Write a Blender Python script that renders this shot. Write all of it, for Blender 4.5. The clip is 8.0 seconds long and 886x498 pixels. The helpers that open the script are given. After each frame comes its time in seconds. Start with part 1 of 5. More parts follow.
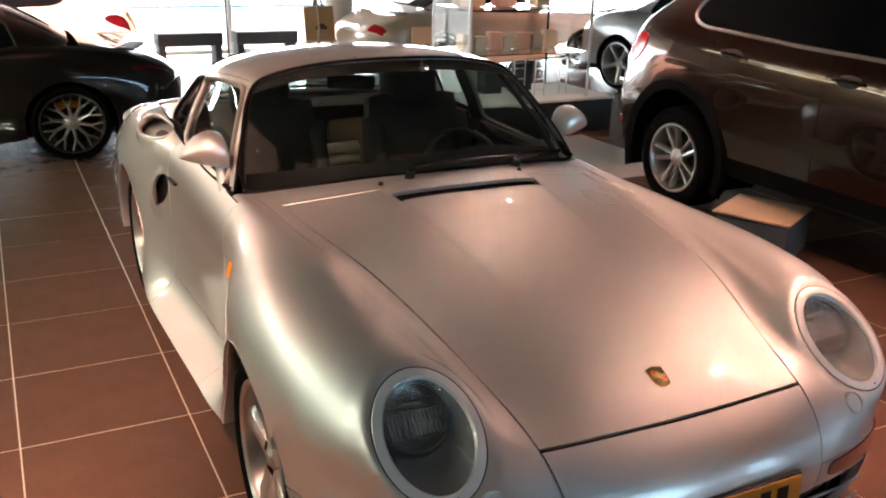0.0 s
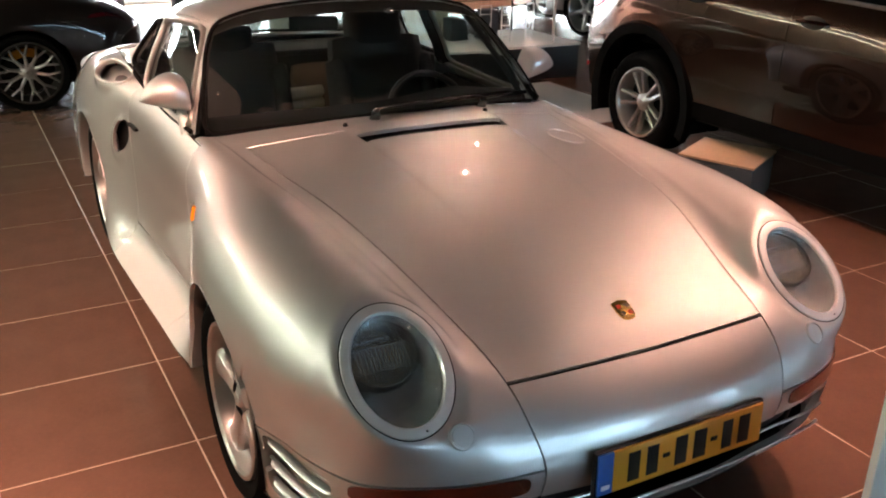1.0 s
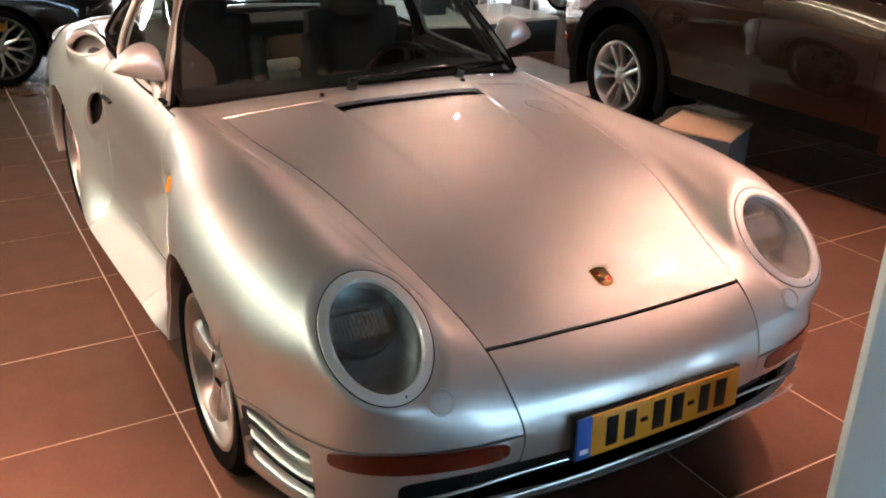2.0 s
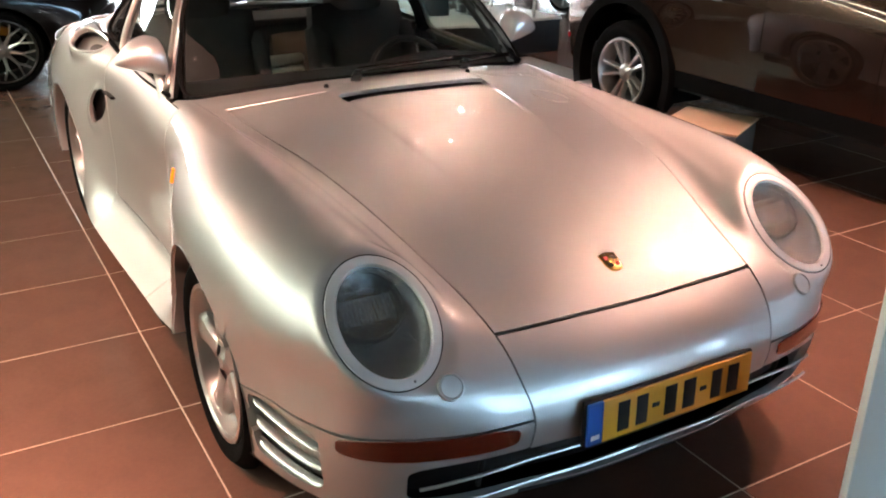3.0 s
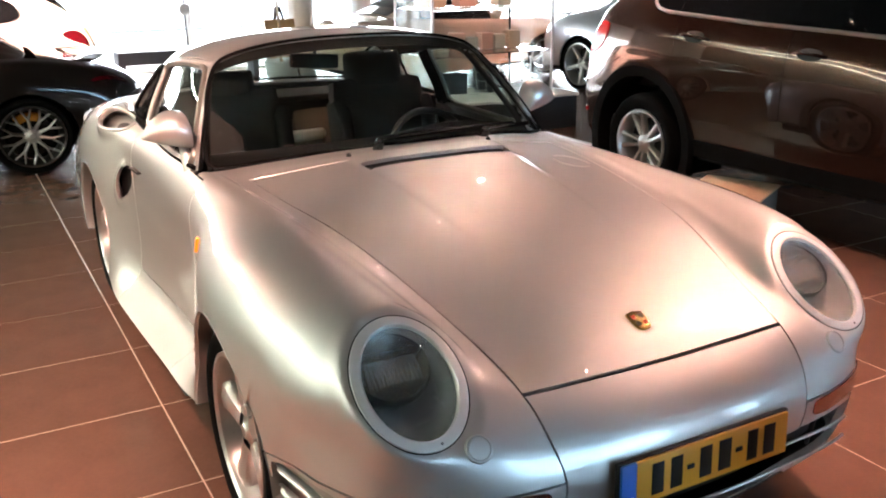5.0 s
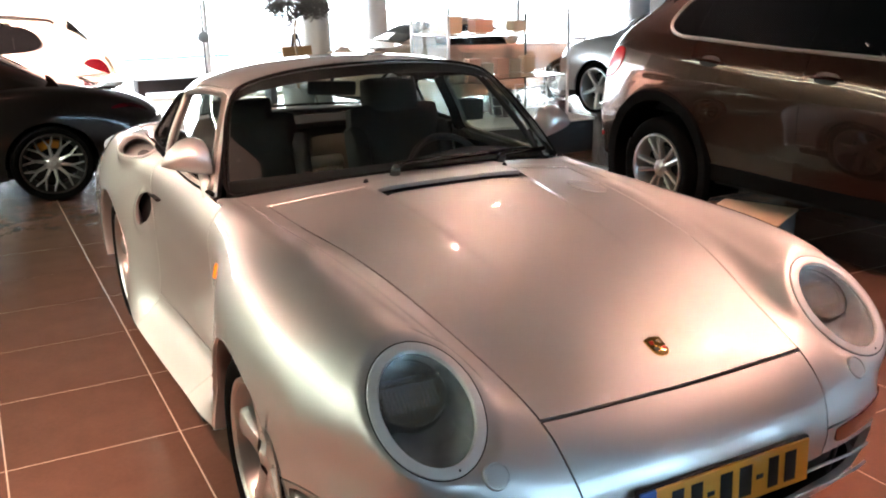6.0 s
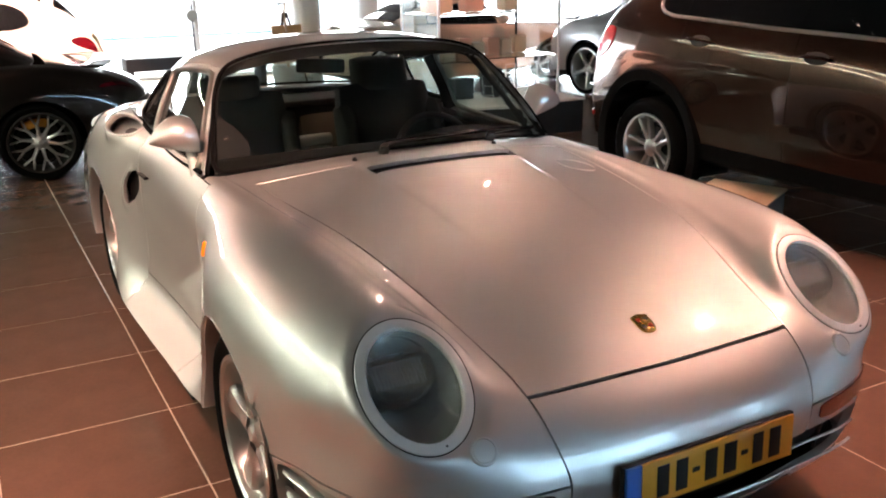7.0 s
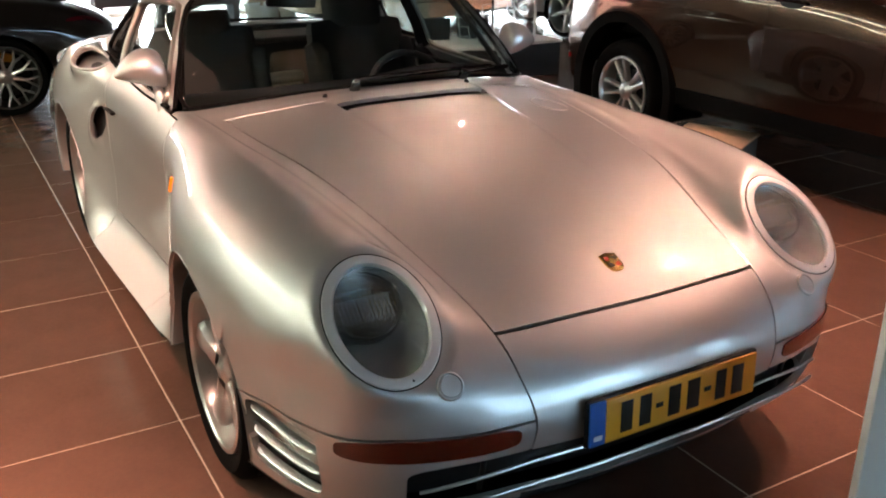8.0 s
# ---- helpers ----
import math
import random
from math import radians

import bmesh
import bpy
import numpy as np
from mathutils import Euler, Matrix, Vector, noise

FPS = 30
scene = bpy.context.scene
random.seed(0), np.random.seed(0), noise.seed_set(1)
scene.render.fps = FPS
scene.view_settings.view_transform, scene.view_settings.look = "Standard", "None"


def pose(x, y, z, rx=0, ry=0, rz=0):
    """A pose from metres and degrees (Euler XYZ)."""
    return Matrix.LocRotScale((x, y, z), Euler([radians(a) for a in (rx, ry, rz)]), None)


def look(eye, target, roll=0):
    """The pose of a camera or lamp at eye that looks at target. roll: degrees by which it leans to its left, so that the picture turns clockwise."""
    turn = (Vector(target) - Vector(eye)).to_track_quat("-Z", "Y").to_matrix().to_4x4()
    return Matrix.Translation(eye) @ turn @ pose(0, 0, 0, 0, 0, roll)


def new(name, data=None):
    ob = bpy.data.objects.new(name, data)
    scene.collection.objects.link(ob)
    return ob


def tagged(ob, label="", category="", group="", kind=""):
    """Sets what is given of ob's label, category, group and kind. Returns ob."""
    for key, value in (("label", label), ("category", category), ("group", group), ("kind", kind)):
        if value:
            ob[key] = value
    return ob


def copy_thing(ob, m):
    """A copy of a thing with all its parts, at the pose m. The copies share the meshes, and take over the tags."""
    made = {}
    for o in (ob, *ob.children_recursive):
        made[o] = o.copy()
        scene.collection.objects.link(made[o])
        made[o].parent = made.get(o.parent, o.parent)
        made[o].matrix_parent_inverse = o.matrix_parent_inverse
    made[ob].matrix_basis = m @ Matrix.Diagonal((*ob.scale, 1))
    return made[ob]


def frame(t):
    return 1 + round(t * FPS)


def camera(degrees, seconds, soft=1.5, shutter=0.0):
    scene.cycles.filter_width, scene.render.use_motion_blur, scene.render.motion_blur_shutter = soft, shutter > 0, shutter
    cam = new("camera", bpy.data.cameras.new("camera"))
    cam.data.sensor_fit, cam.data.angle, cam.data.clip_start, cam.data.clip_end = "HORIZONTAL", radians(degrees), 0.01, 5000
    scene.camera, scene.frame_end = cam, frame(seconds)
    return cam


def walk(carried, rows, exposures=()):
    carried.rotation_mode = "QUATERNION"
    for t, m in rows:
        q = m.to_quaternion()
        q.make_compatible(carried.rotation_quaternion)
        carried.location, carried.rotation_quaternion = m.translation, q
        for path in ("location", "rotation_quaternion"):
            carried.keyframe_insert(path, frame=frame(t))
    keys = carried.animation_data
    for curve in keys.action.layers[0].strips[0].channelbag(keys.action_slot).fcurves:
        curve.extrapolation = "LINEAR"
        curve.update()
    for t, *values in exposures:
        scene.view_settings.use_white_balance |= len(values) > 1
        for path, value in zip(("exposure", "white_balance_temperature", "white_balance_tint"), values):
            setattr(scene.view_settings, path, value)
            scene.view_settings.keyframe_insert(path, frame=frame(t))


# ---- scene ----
cam = camera(52.45, 8.0, soft=2.0)
PATH = [
    (0.0, pose(-1.420, -2.258, 1.762, 70.90, -1.14, -26.36)),
    (0.5, pose(-1.421, -2.264, 1.738, 69.21, -1.50, -27.40)),
    (1.0, pose(-1.417, -2.270, 1.720, 67.99, -1.10, -28.48)),
    (1.5, pose(-1.415, -2.272, 1.707, 67.10, -0.98, -29.13)),
    (2.0, pose(-1.416, -2.277, 1.692, 66.67, -1.24, -29.83)),
    (3.5, pose(-1.424, -2.268, 1.606, 67.24, -0.23, -29.60)),
    (4.0, pose(-1.425, -2.272, 1.590, 67.53, 0.26, -29.42)),
    (4.5, pose(-1.429, -2.268, 1.583, 69.87, 0.66, -29.10)),
    (5.0, pose(-1.429, -2.268, 1.583, 72.21, 0.68, -28.88)),
    (6.5, pose(-1.434, -2.274, 1.591, 73.81, 1.23, -27.72)),
    (7.0, pose(-1.428, -2.278, 1.581, 72.54, 0.91, -28.46)),
    (7.5, pose(-1.418, -2.283, 1.572, 70.88, 0.44, -29.11)),
    (8.0, pose(-1.412, -2.284, 1.559, 69.03, -0.07, -29.74)),
]
EXPOSURES = [(0.0, 1.12, 6500, 10), (1.0, 1.16, 6550, 10), (2.0, 1.42, 6400, 10), (3.5, 1.68, 6250, 10), (5.0, 1.68, 6250, 10), (6.5, 1.34, 6350, 10), (8.0, 1.21, 6450, 10)]
# ceiling spots, out of view, some traced from glints, others added as fill: place x, y; aimed at x, y; watts; cone
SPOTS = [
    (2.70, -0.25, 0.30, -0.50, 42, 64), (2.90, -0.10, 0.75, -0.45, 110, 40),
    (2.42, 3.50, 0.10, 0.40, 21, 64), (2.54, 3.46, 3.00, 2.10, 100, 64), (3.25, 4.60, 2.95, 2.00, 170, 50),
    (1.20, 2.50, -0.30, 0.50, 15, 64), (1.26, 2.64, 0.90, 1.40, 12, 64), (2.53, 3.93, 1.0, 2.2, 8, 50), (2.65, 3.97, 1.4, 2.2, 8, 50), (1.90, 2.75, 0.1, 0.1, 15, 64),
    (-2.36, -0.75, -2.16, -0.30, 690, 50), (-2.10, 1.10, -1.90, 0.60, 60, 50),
    # mostly fill spots added for the mirror, off-roaders, display case and copper coupe
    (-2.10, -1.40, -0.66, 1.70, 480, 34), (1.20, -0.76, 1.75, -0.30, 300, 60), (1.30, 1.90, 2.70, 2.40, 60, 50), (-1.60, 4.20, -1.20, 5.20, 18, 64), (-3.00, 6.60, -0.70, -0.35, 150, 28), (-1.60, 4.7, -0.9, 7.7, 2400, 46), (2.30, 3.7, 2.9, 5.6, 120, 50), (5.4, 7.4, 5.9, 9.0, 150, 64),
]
# tube lamps: place x, y; length; watts
TUBES = [(-4.7, 0.2 + 1.62 * k, 1.55, 14) for k in range(7)] + [(-7.4, -1.4 + 1.62 * k, 1.55, 24) for k in range(8)]
walk(cam, PATH, EXPOSURES)

# ---- world, sun, lamps ----
world = bpy.data.worlds.new("world")
scene.world = world
world.use_nodes = True
wn = world.node_tree.nodes
sky = wn.new("ShaderNodeTexSky")
sky.sky_type = "NISHITA"
sky.sun_disc = False
sky.sun_elevation, sky.sun_rotation = radians(38), radians(10)
wn["Background"].inputs["Strength"].default_value = 0.06
world.node_tree.links.new(sky.outputs[0], wn["Background"].inputs["Color"])
sun_data = bpy.data.lights.new("sun", "SUN")
sun_data.energy, sun_data.angle, sun_data.color = 5.0, radians(0.5), (1.0, 0.95, 0.88)
sun = new("sun", sun_data)
sun.matrix_world = look((4, 26, 20), (0, 4, 0))
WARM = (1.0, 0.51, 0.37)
TUBE_WHITE = (0.94, 1.0, 0.79)


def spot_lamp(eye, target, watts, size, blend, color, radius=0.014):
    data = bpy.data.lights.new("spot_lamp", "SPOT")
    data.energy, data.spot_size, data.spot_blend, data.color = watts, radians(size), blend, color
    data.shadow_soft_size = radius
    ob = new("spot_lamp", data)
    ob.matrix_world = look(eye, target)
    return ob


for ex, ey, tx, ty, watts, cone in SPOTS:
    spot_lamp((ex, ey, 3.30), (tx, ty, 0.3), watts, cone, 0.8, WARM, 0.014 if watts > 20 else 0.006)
for tx, ty, tl, watts in TUBES:
    data = bpy.data.lights.new("tube_lamp", "AREA")
    data.shape, data.size, data.size_y, data.energy, data.color = "RECTANGLE", 0.06, tl, watts, TUBE_WHITE
    ob = new("tube_lamp", data)
    ob.matrix_world = pose(tx, ty, 3.325)
# ---- small tools ----
def material(name, color, rough=0.5, metal=0.0, coat=0.0, grain=0.0, scale=40.0, bump=0.0, spec=0.5, stain=0.0, emit=0.0, trans=0.0, alpha=1.0):
    """A principled material with a two-scale variation of tone and roughness and a fine relief."""
    m = bpy.data.materials.new(name)
    m.use_nodes = True
    nt = m.node_tree
    b = nt.nodes["Principled BSDF"]
    b.inputs["Base Color"].default_value = (*color, 1)
    b.inputs["Roughness"].default_value, b.inputs["Metallic"].default_value = rough, metal
    b.inputs["Coat Weight"].default_value, b.inputs["Coat Roughness"].default_value = coat, 0.02
    b.inputs["Specular IOR Level"].default_value = spec
    b.inputs["Transmission Weight"].default_value, b.inputs["Alpha"].default_value = trans, alpha
    if emit:
        b.inputs["Emission Color"].default_value, b.inputs["Emission Strength"].default_value = (*color, 1), emit
    if grain or stain or bump:
        co = nt.nodes.new("ShaderNodeTexCoord")
        fine, broad = nt.nodes.new("ShaderNodeTexNoise"), nt.nodes.new("ShaderNodeTexNoise")
        fine.inputs["Scale"].default_value, fine.inputs["Detail"].default_value = scale, 6
        broad.inputs["Scale"].default_value, broad.inputs["Detail"].default_value = scale / 12, 3
        for n in (fine, broad):
            nt.links.new(co.outputs["Object"], n.inputs["Vector"])
        sums = nt.nodes.new("ShaderNodeMath")
        sums.operation = "MULTIPLY_ADD"
        sums.inputs[1].default_value = grain * 2
        nt.links.new(fine.outputs["Fac"], sums.inputs[0])
        more = nt.nodes.new("ShaderNodeMath")
        more.operation = "MULTIPLY_ADD"
        more.inputs[1].default_value, more.inputs[2].default_value = stain * 2, 1 - grain - stain
        nt.links.new(broad.outputs["Fac"], more.inputs[0])
        nt.links.new(more.outputs[0], sums.inputs[2])
        mul = nt.nodes.new("ShaderNodeMix")
        mul.data_type, mul.blend_type = "RGBA", "MULTIPLY"
        mul.inputs["Factor"].default_value = 1
        mul.inputs["A"].default_value = (*color, 1)
        nt.links.new(sums.outputs[0], mul.inputs["B"])
        nt.links.new(mul.outputs["Result"], b.inputs["Base Color"])
        rr = nt.nodes.new("ShaderNodeMath")
        rr.operation = "MULTIPLY"
        rr.inputs[1].default_value = rough
        nt.links.new(sums.outputs[0], rr.inputs[0])
        nt.links.new(rr.outputs[0], b.inputs["Roughness"])
        if bump:
            bp = nt.nodes.new("ShaderNodeBump")
            bp.inputs["Strength"].default_value, bp.inputs["Distance"].default_value = bump, 0.002
            nt.links.new(fine.outputs["Fac"], bp.inputs["Height"])
            nt.links.new(bp.outputs["Normal"], b.inputs["Normal"])
    return m


def mesh_of(name, bm, mat, smooth=True):
    bmesh.ops.recalc_face_normals(bm, faces=bm.faces)
    me = bpy.data.meshes.new(name)
    bm.to_mesh(me)
    bm.free()
    me.materials.append(mat)
    me.polygons.foreach_set("use_smooth", [smooth] * len(me.polygons))
    if smooth:
        me.set_sharp_from_angle(angle=radians(38))
    return me


def thing(name, m=None, label="", category="", group="", kind=""):
    ob = new(name)
    ob.empty_display_size = 0.1
    if m is not None:
        ob.matrix_world = m
    return tagged(ob, label, category, group, kind)


def part(name, bm, mat, parent, label="", smooth=True, m=None):
    ob = new(name, mesh_of(name, bm, mat, smooth))
    ob.parent = parent
    if m is not None:
        ob.matrix_basis = m
    return tagged(ob, label)


def solo(name, bm, mat, label="", category="", group="", kind="", smooth=True, m=None):
    ob = new(name, mesh_of(name, bm, mat, smooth))
    if m is not None:
        ob.matrix_basis = m
    return tagged(ob, label, category, group, kind)


def box(bm, cx, cy, cz, sx, sy, sz, bevel=0.0, m=None):
    """A bevelled box round a centre."""
    got = bmesh.ops.create_cube(bm, size=1.0)["verts"]
    bmesh.ops.scale(bm, vec=(sx, sy, sz), verts=got)
    bmesh.ops.translate(bm, vec=(cx, cy, cz), verts=got)
    if m is not None:
        bmesh.ops.transform(bm, matrix=m, verts=got)
    if bevel:
        edges = list({e for v in got for e in v.link_edges})
        bmesh.ops.bevel(bm, geom=edges, offset=bevel, segments=2, profile=0.6, affect="EDGES")
    return bm


def a_box(*a, **k):
    return box(bmesh.new(), *a, **k)


def grid_faces(bm, rows, closed_v=False, closed_u=False, keep=None):
    """Quads over rows of points of equal length."""
    vs = [[bm.verts.new(p) for p in r] for r in rows]
    nu, nv = len(vs), len(vs[0])
    for i in range(nu if closed_u else nu - 1):
        for j in range(nv if closed_v else nv - 1):
            if keep is None or keep(i, j):
                q = [vs[i][j], vs[(i + 1) % nu][j], vs[(i + 1) % nu][(j + 1) % nv], vs[i][(j + 1) % nv]]
                bm.faces.new(q)
    return vs


def lathe(bm, profile, n=48, m=None, a0=0.0, a1=360.0):
    """Turns (radius, height) round local z."""
    full = abs(a1 - a0) >= 360
    rows = []
    for k in range(n if full else n + 1):
        a = radians(a0 + (a1 - a0) * k / n)
        rows.append([Vector((r * math.cos(a), r * math.sin(a), h)) for r, h in profile])
    if m is not None:
        rows = [[m @ p for p in r] for r in rows]
    grid_faces(bm, rows, closed_u=full)
    return bm


def spline(pts, n):
    """A smooth line through the points, n steps to each stretch."""
    P = [Vector(p) for p in pts]
    P = [P[0] * 2 - P[1]] + P + [P[-1] * 2 - P[-2]]
    out = []
    for i in range(1, len(P) - 2):
        for k in range(n):
            t = k / n
            a, b, c, d = P[i - 1:i + 3]
            out.append(0.5 * ((2 * b) + (c - a) * t + (2 * a - 5 * b + 4 * c - d) * t * t + (3 * b - a - 3 * c + d) * t ** 3))
    out.append(P[-2])
    return out


def tube(bm, pts, r, n=10, flat=1.0, up=(0, 0, 1), taper=None, caps=True):
    """A round or flattened bar along points."""
    rows, up = [], Vector(up)
    for i, p in enumerate(pts):
        d = (pts[min(i + 1, len(pts) - 1)] - pts[max(i - 1, 0)]).normalized()
        s = d.cross(up)
        s = s.normalized() if s.length > 1e-4 else Vector((1, 0, 0))
        w = s.cross(d).normalized()
        k = r * (taper(i / (len(pts) - 1)) if taper else 1)
        rows.append([p + s * (k * math.cos(2 * math.pi * j / n)) + w * (k * flat * math.sin(2 * math.pi * j / n)) for j in range(n)])
    vs = grid_faces(bm, rows, closed_v=True)
    if caps:
        bm.faces.new(vs[0]), bm.faces.new(vs[-1])
    return bm


def a_tube(pts, r, **k):
    return tube(bmesh.new(), [Vector(p) for p in pts], r, **k)


def a_lathe(profile, **k):
    return lathe(bmesh.new(), profile, **k)


AXLE = Matrix.Rotation(radians(90), 4, "Y")
# ---- materials ----
def car_paint(name, color, rough, metal, flake, coat=1.0, spec=0.5):
    """Metallic lacquer: fine flakes turn the normal a little under a clear coat."""
    m = material(name, color, rough, metal, coat, grain=0.03, scale=900, stain=0.02, spec=spec)
    nt = m.node_tree
    b = nt.nodes["Principled BSDF"]
    co, vo = nt.nodes.new("ShaderNodeTexCoord"), nt.nodes.new("ShaderNodeTexVoronoi")
    vo.inputs["Scale"].default_value = 1500
    nt.links.new(co.outputs["Object"], vo.inputs["Vector"])
    bp = nt.nodes.new("ShaderNodeBump")
    bp.inputs["Strength"].default_value, bp.inputs["Distance"].default_value = flake, 0.0005
    nt.links.new(vo.outputs["Color"], bp.inputs["Height"])
    nt.links.new(bp.outputs["Normal"], b.inputs["Normal"])
    return m


SILVER = car_paint("silver_paint", (0.54, 0.535, 0.525), 0.49, 0.85, 0.05, 1.0)
BROWN = car_paint("brown_paint", (0.060, 0.030, 0.020), 0.21, 0.85, 0.04, spec=0.2)
GREY_DARK = car_paint("dark_grey_paint", (0.014, 0.011, 0.010), 0.28, 0.5, 0.04, spec=0.1)
WHITE_PAINT = car_paint("white_paint", (0.8, 0.79, 0.76), 0.35, 0.0, 0.02)
SILVER_BLUE = car_paint("pale_silver_paint", (0.5, 0.51, 0.53), 0.3, 0.7, 0.05)
BLACK = material("black_plastic", (0.007, 0.007, 0.0075), 0.55, spec=0.3, grain=0.2, scale=300, bump=0.1)
GLOSS_BLACK = material("gloss_black", (0.010, 0.010, 0.010), 0.22, coat=0.5, grain=0.1, scale=120)
RUBBER = material("rubber", (0.004, 0.004, 0.004), 0.85, spec=0.04, grain=0.25, scale=150, bump=0.15)
ALLOY = material("silver_alloy", (0.52, 0.51, 0.50), 0.28, 0.9, grain=0.05, scale=200)
CHROME = material("chrome", (0.75, 0.75, 0.75), 0.1, 1.0, grain=0.03, scale=60)
LEATHER = material("black_leather", (0.017, 0.016, 0.016), 0.7, spec=0.3, grain=0.2, scale=180, bump=0.3)
TAN = material("tan_cloth", (0.11, 0.068, 0.045), 0.85, grain=0.2, scale=220, bump=0.3)
CREAM = material("cream_cloth", (0.6, 0.52, 0.4), 0.85, grain=0.15, scale=220, bump=0.3)
GLASS = material("tinted_glass", (0.78, 0.86, 0.84), 0.0, trans=1.0, spec=0.5)
GLASS.node_tree.nodes["Principled BSDF"].inputs["IOR"].default_value = 1.42
LENS = material("clear_lens", (0.95, 0.97, 0.97), 0.02, trans=1.0)
AMBER = material("amber_lens", (0.10, 0.008, 0.002), 0.08, trans=0.1, coat=1.0, stain=0.25, scale=90)
RED_LENS = material("red_lens", (0.42, 0.012, 0.018), 0.14, coat=0.35, spec=0.3)
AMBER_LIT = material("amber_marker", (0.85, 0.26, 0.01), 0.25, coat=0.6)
RING = car_paint("ring_paint", (0.66, 0.66, 0.65), 0.4, 0.45, 0.02)
REFLECTOR = material("reflector", (0.80, 0.82, 0.82), 0.15, 0.76, grain=0.02, scale=30, stain=0.02, bump=0.9)
REFLECTOR.node_tree.nodes["Bump"].inputs["Distance"].default_value = 0.006
GOLD = material("gold_enamel", (0.62, 0.38, 0.11), 0.22, 0.9, grain=0.1, scale=300)
CREST_RED = material("dark_red_enamel", (0.22, 0.02, 0.015), 0.25, coat=0.5)
PLATE_YELLOW = material("plate_yellow", (0.72, 0.31, 0.012), 0.45, coat=0.3, grain=0.05, scale=80, stain=0.06)
PLATE_BLUE = material("plate_blue", (0.008, 0.10, 0.42), 0.45, coat=0.3, grain=0.05, scale=80)
PLATE_WHITE = material("plate_white", (0.75, 0.75, 0.75), 0.5)


def fluted(name, color, scale, strength, rough=0.04, metal=0.0, trans=1.0):
    """Clear glass or bright metal with moulded ribs."""
    m = material(name, color, rough, metal, trans=trans)
    nt = m.node_tree
    b = nt.nodes["Principled BSDF"]
    co, wa = nt.nodes.new("ShaderNodeTexCoord"), nt.nodes.new("ShaderNodeTexWave")
    wa.inputs["Scale"].default_value, wa.inputs["Distortion"].default_value = scale, 0.4
    nt.links.new(co.outputs["Object"], wa.inputs["Vector"])
    bp = nt.nodes.new("ShaderNodeBump")
    bp.inputs["Strength"].default_value, bp.inputs["Distance"].default_value = strength, 0.002
    nt.links.new(wa.outputs["Fac"], bp.inputs["Height"])
    nt.links.new(bp.outputs["Normal"], b.inputs["Normal"])
    return m


BEAM = fluted("fluted_glass", (0.95, 0.96, 0.96), 40, 0.18)
RIBBED = fluted("ribbed_reflector", (0.84, 0.86, 0.86), 36, 0.35, 0.14, 0.86, 0.0)
LENS_RIB = material("rib_glass", (0.62, 0.68, 0.72), 0.15, 0.6, grain=0.05, scale=90)
DASH = material("black_dash", (0.006, 0.006, 0.006), 0.75, grain=0.2, scale=180, bump=0.3, spec=0.1)
FRAME = material("grey_trim", (0.30, 0.29, 0.27), 0.3, 0.8, grain=0.05, scale=100)
ORANGE_PAINT = car_paint("copper_paint", (0.62, 0.46, 0.35), 0.4, 0.15, 0.04)
RED_DARK = material("dark_red_lens", (0.07, 0.004, 0.009), 0.12, coat=0.6)
GLOW = material("daylight", (0.92, 0.97, 1.0), 1.0, emit=7.5)
GLOW_SOFT = material("soft_daylight", (0.52, 0.78, 1.0), 1.0, emit=2.2)
TUBE_GLOW = material("tube_glow", (0.93, 1.0, 0.74), 0.5, emit=14.0)
BEIGE = material("beige_card", (0.62, 0.42, 0.28), 0.75, grain=0.06, scale=60, stain=0.08)
GREY_COLUMN = material("grey_column", (0.42, 0.44, 0.46), 0.55, grain=0.05, scale=40, stain=0.06)
DARK_WOOD = material("dark_wood", (0.07, 0.04, 0.025), 0.5, grain=0.25, scale=60, bump=0.15)
PALE_WOOD = material("pale_wood", (0.42, 0.29, 0.18), 0.6, grain=0.2, scale=60, bump=0.15)
SALMON = material("salmon_card", (0.62, 0.34, 0.25), 0.8, grain=0.06, scale=60, stain=0.1)
SEPIA = material("sepia_canvas", (0.48, 0.28, 0.13), 0.7, grain=0.25, scale=12, stain=0.35)
SLATE = material("slate_cloth", (0.06, 0.062, 0.075), 0.8, grain=0.15, scale=120, bump=0.2)
GREY_LEAF = material("dry_leaf", (0.20, 0.18, 0.17), 0.8, grain=0.3, scale=30)
CARTON = material("cardboard", (0.52, 0.38, 0.25), 0.85, grain=0.1, scale=40, stain=0.12, bump=0.15)
CARTON_BLUE = material("blue_grey_card", (0.06, 0.085, 0.10), 0.8, grain=0.1, scale=40, stain=0.1)
INFO_WHITE = material("white_laminate", (0.72, 0.74, 0.75), 0.5, grain=0.03, scale=30, stain=0.04)
FENCE_BLUE = material("pale_blue_steel", (0.22, 0.48, 0.58), 0.5, 0.0, grain=0.05, scale=50)
BULB = material("bulb_glow", (1.0, 0.72, 0.55), 0.5, emit=140.0)
# ---- floor, hall and street ----
TILE = material("brown_tile", (0.105, 0.058, 0.042), 0.24, grain=0.10, scale=70, stain=0.16, bump=0.05, spec=0.09)
GROUT = material("pale_grout", (0.44, 0.34, 0.27), 0.8, grain=0.2, scale=120, bump=0.2)
PLASTER = material("white_plaster", (0.74, 0.73, 0.71), 0.8, grain=0.05, scale=40, stain=0.06, bump=0.1)
CEILING = material("grey_ceiling", (0.06, 0.056, 0.053), 0.85, grain=0.06, scale=30, stain=0.08)
DARK_WALL = material("dark_wall", (0.05, 0.048, 0.047), 0.6, grain=0.08, scale=30, stain=0.1)
GREY_WALL = material("grey_wall", (0.08, 0.08, 0.074), 0.7, grain=0.06, scale=30, stain=0.08)
